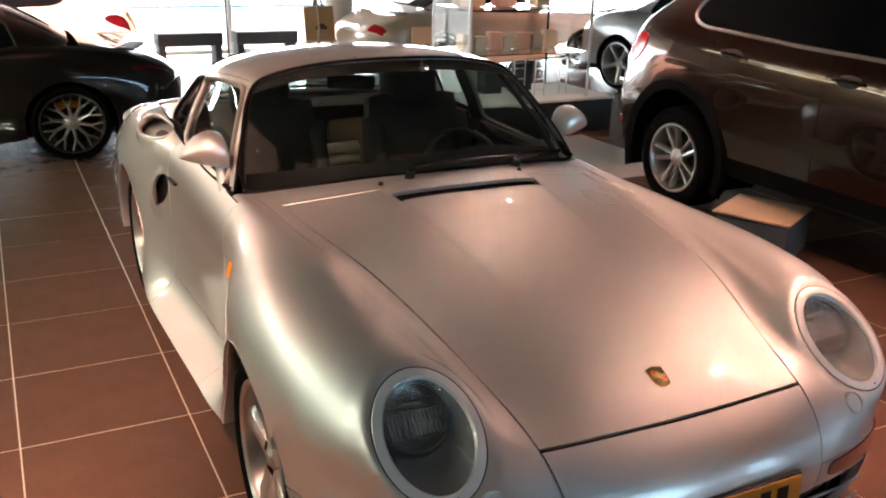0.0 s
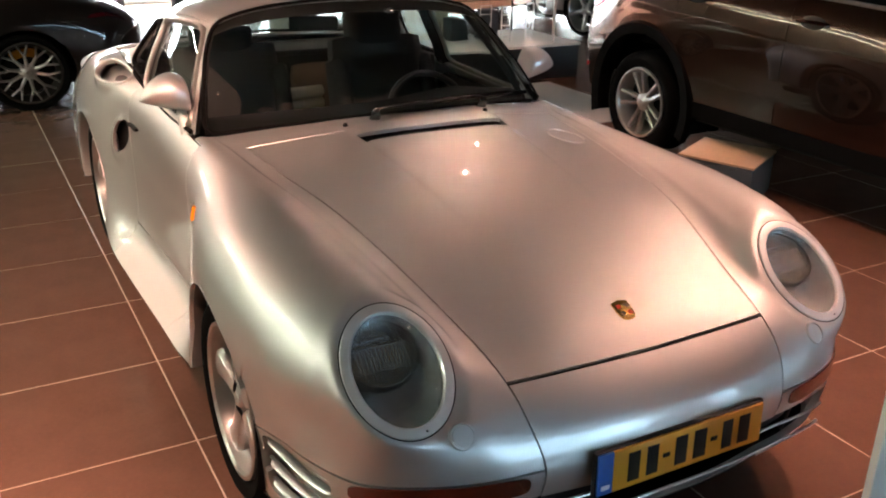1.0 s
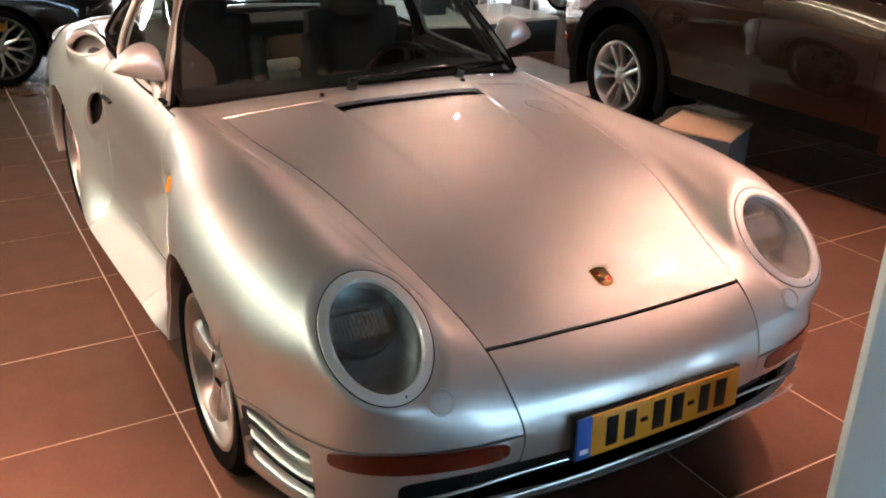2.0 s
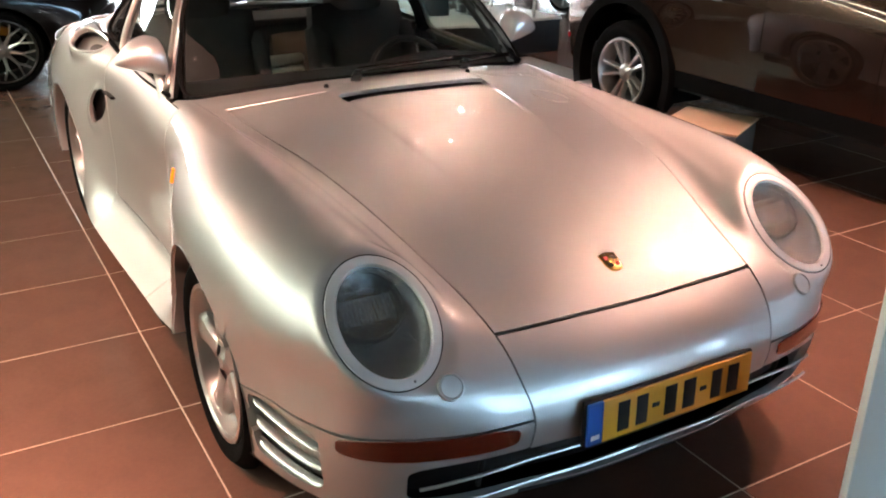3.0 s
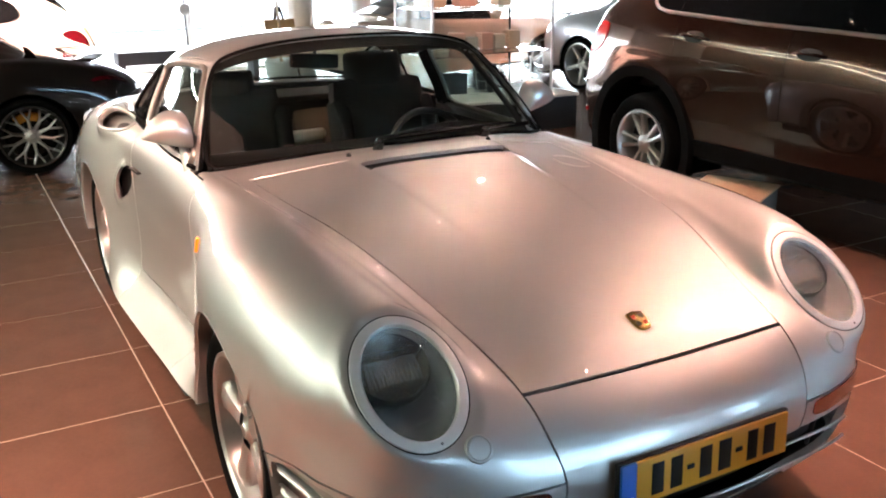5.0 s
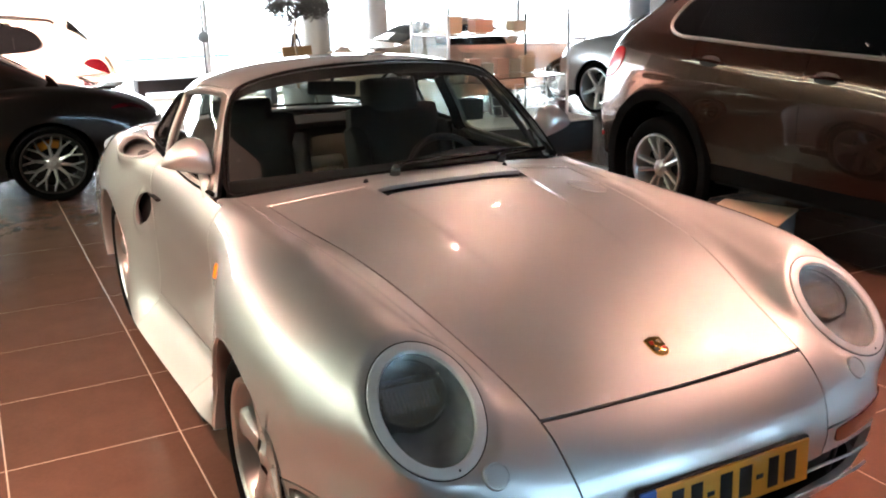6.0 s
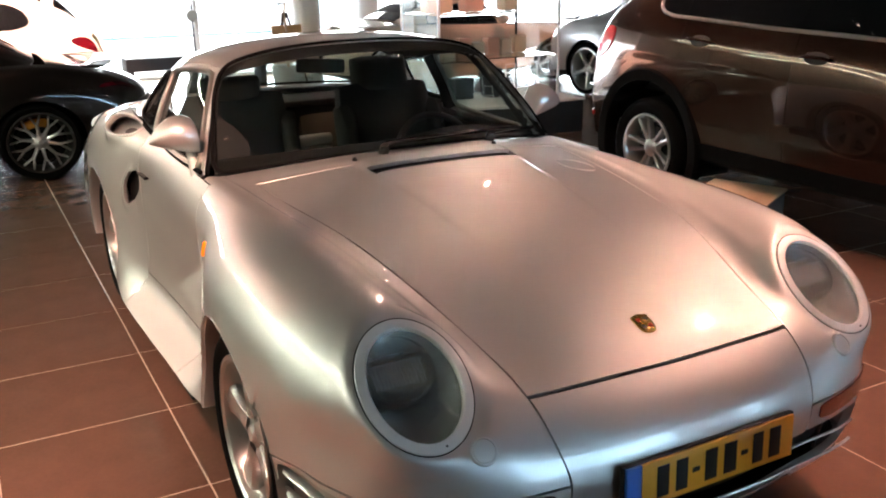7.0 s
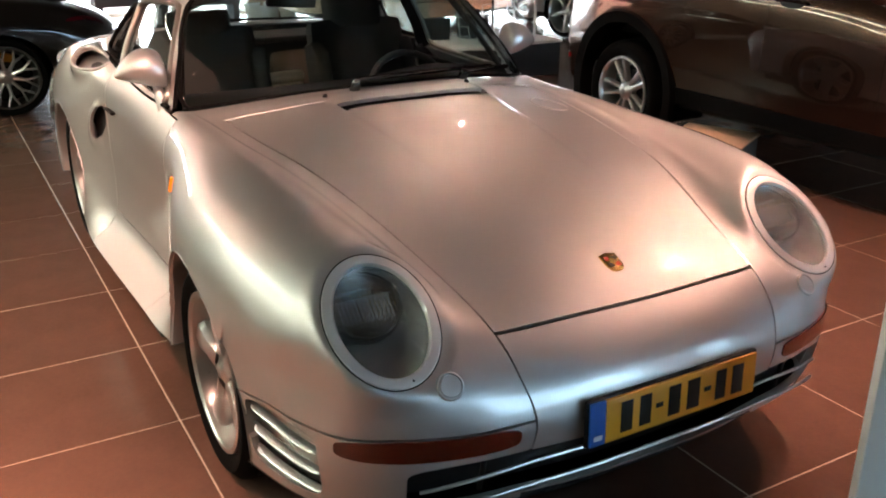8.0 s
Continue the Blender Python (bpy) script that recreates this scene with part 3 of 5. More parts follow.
# bumper skin between the fenders; its lower edge overhangs the grille
part("front_bumper", panel(SKIN, steps(2.12, 4.955, 30), steps(-2, 2, 48), flange=0.02), SILVER, car)
part("lower_lip", panel(SKIN, steps(.30, .44, 4), steps(-2, 2, 40), gap=0, flange=0.02), SILVER, car, "silver lip under the grille")
# black panel paints in the shadow below the silver lip
part("chin_shade", panel(SKIN, steps(0, .30, 4), steps(-2, 2, 40), gap=0, out=-0.006, flange=0.01), BLACK, car, "black panel for the shadow under the lip")
part("cowl_panel", panel(SKIN, steps(10, 11, 10), steps(-4, 4, 60)), SILVER, car)
part("inner_body", panel(SKIN, steps(2.2, 10.9, 60), steps(-3.6, 3.6, 40), gap=0, out=-0.03, flange=0, cut=lamp_cut_wide), BLACK, car, "black inner body behind the joints")


def scoop(s):
    return (13.16, 5.86 * s, .26, .27, .9 * s)


def top_duct(s):
    return (13.82, 4.56 * s, .46, .43, .5 * s)


def lip_height(o, u, v, high, wide):
    du, dv = (u - o[0]) / o[2], (v - o[1] - o[4] * (u - o[0])) / o[3]
    return high * math.exp(-((math.hypot(du, dv) - 1.12) / wide) ** 2)


def duct_lip(u, v):
    s = 1 if v > 0 else -1
    o = top_duct(s)
    rear = min(max(.5 + .6 * (u - o[0]) / o[2], 0), 1)
    return lip_height(o, u, v, .030, .40) * rear + lip_height(scoop(s), u, v, .014, .35) * (1 if u > 13.15 else .3)


for s in (-1, 1):
    part("front_apron", panel(SKIN, steps(0, 2.98, 42), steps(2.0 * s, 8 * s, 96), flange=0.02, cut=arch_front, ovals=((1.6, 6.64 * s, 1.20, 1.10, 0, 6), (1.30, 0, .86, 4.0, 0, 9))), SILVER, car)
    part("front_fender", panel(SKIN, steps(3, 10.7, 128), steps(2 * s, 8 * s, 84), cut=both(arch_front, lamp_cut)), SILVER, car)
    door = part("door", panel(SKIN, steps(10.7, 12.90, 30), steps(4 * s, 7.0 * s, 30)), SILVER, car)
    part("sill", panel(SKIN, steps(10.7, 12.90, 30), steps(7.0 * s, 8 * s, 12), cut=both(arch_front, arch_rear)), SILVER, car)
    part("rear_fender", panel(SKIN, steps(12.90, 18, 112), steps(4 * s, 8 * s, 84), cut=arch_rear, ovals=(scoop(s), top_duct(s)), shape=duct_lip), SILVER, car)
    part("side_intake", panel(SKIN, steps(12.85, 13.55, 8), steps(5.2 * s, 6.6 * s, 10), gap=0, out=-0.032, flange=0), BLACK, car, "black air intake behind the door")
    part("top_duct", panel(SKIN, steps(13.2, 14.5, 10), steps(3.95 * s, 5.4 * s, 12), gap=0, out=-0.024, flange=0), SILVER, car, "air duct on the rear fender")
    part("duct_throat", panel(SKIN, steps(13.4, 14.2, 24), steps(4.1 * s, 5.1 * s, 24), gap=0, out=-0.016, flange=0.004, keep=(13.68, 4.60 * s, .21, .24, .3 * s)), BLACK, car, "black throat of the duct")
    # black bar at the door handle, standing in for its dark recess
    part("door_handle", a_tube(SKIN.line([(12.52, 5.34 * s), (12.62, 5.36 * s), (12.72, 5.39 * s), (12.80, 5.42 * s)], 0.012), 0.011, n=10, flat=0.6), BLACK, door, "black bar in place of the dark door handle recess")
    # amber side marker
    mk = a_box(0, 0, 0, 0.024, 0.046, 0.014, bevel=0.006)
    part("side_marker", mk, AMBER_LIT, car, "amber side marker lamp", m=SKIN.frame_at(9.42, 5.55 * s, 0.002))
    # front indicator, a long amber lens with a tapered outer end
    lens = panel(SKIN, steps(2.28, 2.97, 14), steps(2.24 * s, 5.2 * s, 50), gap=0.001, out=0.004, flange=0.012,
                 keep=(2.675, 3.72 * s, .28, 1.47, 0, 5))
    part("indicator", lens, AMBER, car, "long amber front indicator lens")
    # gills in the corner of the apron
    # silver recess behind the slats, painted darker grey for its shade
    part("shaded_gill_backing", panel(SKIN, steps(0.3, 2.9, 8), steps(5.4 * s, 7.85 * s, 12), gap=0, out=-0.042, flange=0), FRAME, car)
    for a0, a1, top in ((0.50, 0.72, 1.36), (1.28, 1.42, 2.08), (2.02, 2.14, 2.86)):
        rows = []
        for k in steps(0, 1, 18):
            v = (5.5 + 2.24 * k) * s
            a = a0 + (a1 - a0) * k
            fade = -0.02 * max(0, abs(2 * k - 1) - 0.86) / 0.14
            rows.append([SKIN.at(a - 0.03, v, -0.022), SKIN.at(a - 0.04, v, fade - 0.004), SKIN.at(a, v, fade), SKIN.at(a + 0.04, v, fade - 0.003), SKIN.at(a + 0.08, v, -0.010), SKIN.at(a + 0.06, v, -0.022)])
        bm = bmesh.new()
        grid_faces(bm, rows)
        part("gill_slat", bm, SILVER, car)
    # wheel well, with the painted edge of the fender turned in
    for cy, r in ((0, FRONT_R), (WHEELBASE, REAR_R)):
        uu, vv = (steps(0, 11.5, 320), steps(4 * s, 8 * s, 120)) if cy == 0 else (steps(12.5, 17.8, 160), steps(4 * s, 8 * s, 120))
        G = SKIN.grid(uu, vv)
        lip, well = [], []
        for k in range(49):
            a = radians(-24 + 228 * k / 48)
            c, d = math.cos(a), math.sin(a)
            y, z = cy + c * r, AXLE_Z + d * r
            i = np.unravel_index(np.argmin((G[..., 1] - y) ** 2 + (G[..., 2] - z) ** 2), G.shape[:2])
            x = abs(G[i][0])
            off = math.hypot(G[i][1] - y, G[i][2] - z)
            if off > 0.03:
                continue
            well.append([Vector((s * (x - .105), cy + c * (r + .004), AXLE_Z + d * (r + .004))), Vector((s * .75, cy + c * (r + .02), AXLE_Z + d * (r + .02))), Vector((s * .55, cy + c * r, AXLE_Z + d * r)), Vector((s * .55, cy, AXLE_Z))])
            lip.append([Vector((s * (x - .002), y, z)), Vector((s * (x - .006), y - c * .006, z - d * .006)), Vector((s * (x - .03), y - c * .007, z - d * .007)), Vector((s * (x - .07), y - c * .004, z - d * .004)), Vector((s * (x - .11), y + c * .004, z + d * .004))])
        bm = bmesh.new()
        grid_faces(bm, lip)
        part("arch_lip", bm, SILVER, car, "silver wheel arch lip")
        bm = bmesh.new()
        grid_faces(bm, well)
        part("wheel_well", bm, RUBBER, car, "black wheel housing")
part("engine_lid", panel(SKIN, steps(15.35, 18, 30), steps(-4, 4, 48)), SILVER, car)
part("rear_bumper", panel(SKIN, steps(18, 19, 8), steps(-8, 8, 80)), SILVER, car)

# grille: black mouth with two thin bright bars and small uprights
part("grille_mouth", panel(SKIN, steps(0.35, 2.4, 10), steps(-4.15, 4.15, 50), gap=0, out=-0.055, flange=0), BLACK, car, "black grille mouth")
BAR_Z = ((0.392, 0.040), (0.330, 0.036))
for z0, fall in BAR_Z:
    pts = []
    for v in steps(-3.82, 3.82, 60):
        p = SKIN.at(1.5, v)
        pts.append(Vector((p.x, p.y - 0.006, z0 - fall * (p.x / 0.64) ** 2)))
    part("grille_bar", a_tube(pts, 0.0048, n=8, flat=0.9), SILVER, car, "thin silver grille bar")
for v in (-2.75, 2.75):
    part("grille_strut", a_tube([SKIN.at(0.8, v, -0.02), SKIN.at(2.1, v, -0.02)], 0.007, n=8), BLACK, car)
bm = bmesh.new()
outline = [SKIN.at(0, v, -0.004) for v in steps(-8, 8, 48)]
rows = [outline, [p + Vector((0, 0.03, -0.02)) for p in outline], [Vector((p.x * 0.93, p.y + 0.10, 0.17)) for p in outline], [Vector((p.x * 0.6, 0.45, 0.165)) for p in outline]]
grid_faces(bm, rows)
part("undertray", bm, BLACK, car, "black undertray")
part("floor_pan", a_box(0, 1.35, 0.20, 1.5, 3.1, 0.06, bevel=0.02), BLACK, car)
for s in (-1, 1):
    part("side_pan", a_box(s * 0.80, 1.20, 0.195, 0.16, 1.25, 0.03, bevel=0.01), BLACK, car)

# round caps and the filler flap, each a raised disc in its groove
for s in (-1, 1):
    m = SKIN.frame_at(4.05, 3.22 * s, 0.0)
    part("washer_cap", a_lathe([(0.0001, 0.004), (0.017, 0.0036), (0.0178, 0.0022), (0.0186, 0.0022), (0.019, 0.0048), (0.021, 0.0046), (0.0222, 0.003), (0.0226, -0.012)], n=36), SILVER, car, m=m @ Matrix.Diagonal((1.4, 1.4, 1.15, 1)))
m = SKIN.frame_at(8.85, 1.62, 0.0)
part("filler_ring", a_lathe([(0.066, -0.004), (0.066, 0.002), (0.0685, 0.0036), (0.071, 0.002), (0.071, -0.004)], n=56), SILVER, bonnet, m=m)

# the bonnet's folded rim
for uvs in ([(9.985, v) for v in steps(-1.97, 1.97, 40)], [(u, 1.985) for u in steps(5.03, 9.97, 60)]):
    part("folded_rim", a_tube(SKIN.line(uvs, 0.0004), 0.0022, n=6), SILVER, bonnet)
# ---- headlamps ----
def ellipse_loft(profile, n=72):
    """(half width, half height, depth) rings, closed round."""
    bm = bmesh.new()
    rows = []
    for w, h, z in profile:
        rows.append([Vector((w * math.cos(2 * math.pi * k / n), h * math.sin(2 * math.pi * k / n), z)) for k in range(n)])
    grid_faces(bm, rows, closed_v=True)
    return bm


for s in (-1, 1):
    lamp = thing("headlamp", None)
    lamp.parent = car
    lamp.matrix_basis = lamp_frame(s)
    lamp["label"] = "oval headlamp with a silver trim ring"
    W, H = LAMP_W, LAMP_H
    part("trim_ring", ellipse_loft([(W + .001, H + .001, -.02), (W + .001, H + .001, .000), (W - .001, H - .001, .003), (W - .012, H - .013, .006), (W - .022, H - .024, .006), (W - .026, H - .027, .002), (W - .027, H - .028, -.012)]), RING, lamp, "silver-painted trim ring")
    part("gasket", ellipse_loft([(W + .003, H + .003, -.02), (W + .003, H + .003, .0008), (W + .0005, H + .0005, .0008)]), RUBBER, lamp, "black rubber gasket")
    dome = [(W - .026, H - .027, -.004), (W - .027, H - .028, -.001)] + [((W - .027) * k, (H - .028) * k, -.001 + .012 * (1 - k * k)) for k in (.92, .8, .65, .5, .35, .2, .08, .001)]
    glass_dome = ellipse_loft(dome)
    bmesh.ops.solidify(glass_dome, geom=list(glass_dome.faces), thickness=.003)
    part("lens", glass_dome, LENS, lamp, "clear domed lens").visible_shadow = False
    bowl = [(W - .027, H - .028, -.004), (W - .029, H - .03, -.02)] + [((W - .03) * math.sqrt(k), (H - .031) * math.sqrt(k), -.02 - .075 * (1 - k)) for k in (.9, .75, .6, .45, .3, .15, .05, .0005)]
    part("reflector", ellipse_loft(bowl), REFLECTOR, lamp, "bright reflector bowl")
    # main beam unit in the upper part, with a black rim
    unit = [(.088, .084, -.056), (.088, .084, -.024), (.086, .082, -.021), (.084, .080, -.024), (.084, .080, -.034)]
    m = Matrix.Translation((-.020, .050, -.002))
    part("beam_rim", ellipse_loft(unit), BLACK, lamp, "black rim of the beam unit", m=m)
    disc = [(.085 * k, .075 * k, -.03 + .004 * (1 - k * k)) for k in (1, .85, .7, .5, .3, .1, .001)]
    beam = ellipse_loft(disc)
    bmesh.ops.solidify(beam, geom=list(beam.faces), thickness=.003)
    part("beam_lens", beam, BEAM, lamp, "fluted beam lens", m=m).visible_shadow = False
    ribs = bmesh.new()
    for k in range(13):
        x = -.057 + .0095 * k
        tube(ribs, [Vector((x, -.042, -.0235)), Vector((x, -.012, -.0225)), Vector((x, .014, -.0225))], .0016, n=6)
    for k in range(7):
        tube(ribs, [Vector((-.05 + .012 * k, .034, -.0225)), Vector((-.042 + .012 * k, .034, -.0225))], .003, n=6)
    tube(ribs, [Vector((-.066, .016, -.0225)), Vector((0, .016, -.0215)), Vector((.066, .016, -.0225))], .0014, n=6)
    part("lens_ribs", ribs, LENS_RIB, lamp, "moulded ribs of the beam lens", m=m)
    bowl2 = [(.084 * math.sqrt(k), .074 * math.sqrt(k), -.04 - .035 * (1 - k)) for k in (1, .8, .6, .4, .2, .05, .001)]
    part("beam_bowl", ellipse_loft(bowl2), RIBBED, lamp, m=m)
    # gold colour paints a warm spot's reflection in the bulb shield
    part("bulb", a_lathe([(.0001, .022), (.012, .020), (.016, .010), (.015, -.02)], n=16), GOLD, lamp, "gold bulb shield, tinted for a warm reflection", m=Matrix.Translation((.006, .056, -.056)))
    part("screw", a_lathe([(.0001, .0015), (.0022, .0015), (.0028, 0), (.0028, -.004)], n=12), BLACK, lamp, m=Matrix.Translation((.018, -(H - .013), .006)))

# ---- crest, plain shapes only ----
crest = thing("crest", None)
crest.parent = car
crest.matrix_basis = SKIN.frame_at(5.76, 0.0, 0.001)
crest["label"] = "small gold shield badge with dark red fields"


def shield(w, h, z0, z1, n=10):
    bm = bmesh.new()
    out = [(-w, h * .8), (-w * .5, h * .92), (0, h), (w * .5, h * .92), (w, h * .8)]
    out += [(w * math.cos(radians(a)) ** .6, -h * math.sin(radians(a)) * 1.0 + 0.0) for a in (5, 25, 45, 65, 85)]
    out += [(-w * math.cos(radians(a)) ** .6, -h * math.sin(radians(a))) for a in (85, 65, 45, 25, 5)]
    lo, mid, hi = ([bm.verts.new((x * k, y * k, z)) for x, y in out] for k, z in ((1, z0), (1, z1 - .001), (.93, z1)))
    for a, b in ((lo, mid), (mid, hi)):
        for k in range(len(out)):
            bm.faces.new((a[k], a[(k + 1) % len(out)], b[(k + 1) % len(out)], b[k]))
    bm.faces.new(hi)
    return bm


part("shield", shield(.025, .033, -.004, .004), GOLD, crest, "gold shield")
for x, y, mat in ((-.011, .011, CREST_RED), (.011, -.012, CREST_RED), (.0105, .011, BLACK), (-.0105, -.012, BLACK)):
    part("field", a_box(x, y, .0042, .013, .013, .0016, bevel=.0004), mat, crest)
part("centre_shield", shield(.008, .011, .003, .0062), GOLD, crest)

# ---- number plate; its writing is plain bars ----
plate = thing("number_plate", None)
plate.parent = car
plate.matrix_basis = Matrix.Translation((-.004, -.936, .467)) @ pose(0, 0, 0, 88, 0, 0)
plate["label"] = "yellow number plate with a blue strip in a black holder"
part("holder", a_box(0, 0, -.006, .532, .119, .014, bevel=.005), BLACK, plate, "black plastic holder")
part("panel", a_box(.021, 0, .004, .476, .110, .008, bevel=.003), PLATE_YELLOW, plate, "yellow reflective panel")
part("strip", a_box(-.239, 0, .004, .044, .110, .008, bevel=.003), PLATE_BLUE, plate, "blue strip")
x = -.178
for w in (.042, .042, 0, .045, .048, 0, .040, .045):
    if w:
        part("bar", a_box(x + w / 2, 0, .0086, w * .82, .078, .0022, bevel=.0006), BLACK, plate)
        x += w + .014
    else:
        part("bar", a_box(x + .008, 0, .0086, .022, .012, .0022, bevel=.0006), BLACK, plate)
        x += .032
part("bar", a_box(-.239, -.034, .0086, .024, .012, .002, bevel=.0005), PLATE_WHITE, plate)
# ---- glasshouse of the sports car ----
HOUSE = Skin([
    [(0, 1.03, 1.318), (.3, 1.04, 1.302), (.47, 1.06, 1.268), (.545, 1.075, 1.236), (.60, 1.00, 1.15), (.66, .89, 1.03), (.712, .79, .905)],
    [(0, 1.3, 1.327), (.3, 1.3, 1.312), (.50, 1.3, 1.275), (.585, 1.3, 1.238), (.625, 1.25, 1.16), (.68, 1.2, 1.03), (.722, 1.15, .905)],
    [(0, 1.6, 1.312), (.3, 1.6, 1.296), (.50, 1.6, 1.255), (.585, 1.6, 1.208), (.63, 1.6, 1.13), (.68, 1.6, 1.03), (.718, 1.6, .925)],
    [(0, 1.87, 1.262), (.3, 1.87, 1.25), (.47, 1.88, 1.215), (.55, 1.9, 1.165), (.61, 1.93, 1.09), (.66, 1.96, 1.02), (.705, 1.98, .945)],
    [(0, 2.12, 1.14), (.3, 2.12, 1.13), (.46, 2.13, 1.10), (.53, 2.14, 1.065), (.60, 2.15, 1.02), (.65, 2.16, .99), (.70, 2.16, .955)],
    [(0, 2.36, .995), (.3, 2.35, .99), (.46, 2.34, .982), (.54, 2.33, .977), (.60, 2.32, .97), (.65, 2.3, .963), (.70, 2.28, .957)],
])
SCREEN = Skin([
    [(0, .57, .968), (.25, .59, .962), (.45, .64, .945), (.60, .70, .925), (.69, .755, .912)],
    [(0, .70, 1.09), (.24, .715, 1.085), (.43, .76, 1.07), (.57, .81, 1.05), (.655, .862, 1.03)],
    [(0, .85, 1.215), (.22, .86, 1.21), (.39, .895, 1.195), (.52, .94, 1.175), (.605, .985, 1.148)],
    [(0, 1.015, 1.312), (.2, 1.02, 1.307), (.36, 1.035, 1.291), (.48, 1.05, 1.264), (.55, 1.068, 1.232)],
])


def sheet(sk, us, vs, thick=0.004, **k):
    bm = panel(sk, us, vs, gap=0, flange=0, **k)
    bmesh.ops.solidify(bm, geom=list(bm.faces), thickness=thick)
    return bm


def pane(name, bm, parent, mat=None, label=""):
    ob = part(name, bm, mat or GLASS, parent, label)
    ob.visible_shadow = False
    return ob


def round_rect(u0, u1, v0, v1, r, n=8):
    """u, v along a rectangle with rounded corners."""
    out = []
    for cu, cv, a in ((u1 - r[0], v1 - r[1], 0), (u0 + r[0], v1 - r[1], 90), (u0 + r[0], v0 + r[1], 180), (u1 - r[0], v0 + r[1], 270)):
        for k in range(n + 1):
            b = radians(a + 90 * k / n)
            out.append((cu + r[0] * math.cos(b), cv + r[1] * math.sin(b)))
    full = []
    for k in range(len(out)):
        p, q = out[k], out[(k + 1) % len(out)]
        m = max(1, int(max(abs(p[0] - q[0]) / 0.12, abs(p[1] - q[1]) / 0.25)))
        full += [(p[0] + (q[0] - p[0]) * i / m, p[1] + (q[1] - p[1]) * i / m) for i in range(m)]
    return full


def loop_tube(pts, r, n=8, flat=1.0):
    bm = bmesh.new()
    rows = []
    c = sum(pts, Vector()) / len(pts)
    for i, p in enumerate(pts):
        d = (pts[(i + 1) % len(pts)] - pts[i - 1]).normalized()
        s = d.cross(p - c).normalized()
        w = s.cross(d).normalized()
        rows.append([p + s * (r * flat * math.cos(2 * math.pi * j / n)) + w * (r * math.sin(2 * math.pi * j / n)) for j in range(n)])
    grid_faces(bm, rows, closed_v=True, closed_u=True)
    return bm


part("roof", panel(HOUSE, steps(0.03, 3, 40), steps(-3, 3, 48), flange=0.03), SILVER, car, "silver roof")
part("headliner", panel(HOUSE, steps(0.06, 3, 20), steps(-3.1, 3.1, 24), gap=0, out=-0.035, flange=0), LEATHER, car, "dark headliner")
pane("windscreen", sheet(SCREEN, steps(0.03, 2.97, 20), steps(-3.97, 3.97, 40)), car, label="tinted windscreen")
part("windscreen_seal", loop_tube(SCREEN.line(round_rect(0.0, 3.0, -4.0, 4.0, (0.32, 0.45)), 0.002), 0.0075, flat=0.6), RUBBER, car, "black rubber windscreen seal")
part("shade_band", panel(SCREEN, steps(2.62, 2.98, 5), steps(-3.9, 3.9, 30), gap=0, out=-0.008, flange=0), DASH, car, "dark band along the windscreen's top")
for s in (-1, 1):
    # windscreen pillar, rail, door window with its frame, quarter window
    part("windscreen_pillar", panel(HOUSE, steps(0.0, 0.11, 4), steps(2.6 * s, 6 * s, 40), gap=0, flange=0.003, out=0.004), SILVER, car)
    part("glass_border", panel(SCREEN, steps(0.0, 3.0, 16), steps(3.86 * s, 4.0 * s, 4), gap=0, flange=0, out=-0.007), DASH, car, "black printed border of the windscreen")
    part("pillar_trim", panel(HOUSE, steps(0.0, 0.13, 4), steps(2.6 * s, 6 * s, 40), gap=0, flange=0, out=-0.008), DASH, car, "black pillar trim")
    part("pillar_lining", a_tube([Vector((s * p.x * .965, p.y + .03, p.z - .012)) for p in (HOUSE.at(0.14, v) for v in steps(3, 6, 12))], 0.012), LEATHER, car)
    ring = HOUSE.line(round_rect(0.16, 1.93, 3.32 * s, 5.95 * s, (0.18, 0.3 * s)) if s > 0 else [(u, -v) for u, v in round_rect(0.16, 1.93, 3.32, 5.95, (0.18, 0.3))], 0.004)
    part("door_window_frame", loop_tube(ring, 0.012), FRAME, car, "silver-grey window frame")
    part("roof_rail", panel(HOUSE, steps(0.1, 2.95, 30), steps(3 * s, 3.28 * s, 5), gap=0.001, flange=0.02), SILVER, car)
    pane("door_window", sheet(HOUSE, steps(0.14, 1.95, 14), steps(3.3 * s, 5.98 * s, 14), out=-0.004), car)
    part("door_post", panel(HOUSE, steps(1.96, 2.10, 3), steps(3.28 * s, 6 * s, 14), gap=0, flange=0.03), BLACK, car, "black door post")
    pane("quarter_window", sheet(HOUSE, steps(2.1, 2.86, 8), steps(3.4 * s, 5.75 * s, 12), out=-0.004), car)
    q = [(u, s * v) for u, v in round_rect(2.12, 2.86, 3.42, 5.72, (0.16, 0.35))]
    part("quarter_window_seal", loop_tube(HOUSE.line(q, 0.003), 0.010), RUBBER, car)
    part("rear_pillar", panel(HOUSE, steps(2.86, 5, 24), steps(2.25 * s, 6 * s, 30), gap=0, flange=0.02), SILVER, car)
    part("belt_strip", a_tube(HOUSE.line([(u, 5.98 * s) for u in steps(0.05, 2.9, 20)], 0.008), 0.011, n=8, flat=0.7), RUBBER, car, "black rubber belt strip")
pane("rear_window", sheet(HOUSE, steps(3.04, 4.94, 14), steps(-2.25, 2.25, 24), out=-0.003), car)
part("rear_window_seal", loop_tube(HOUSE.line(round_rect(3.04, 4.94, -2.25, 2.25, (0.25, 0.3)), 0.003), 0.013, flat=0.6), RUBBER, car)

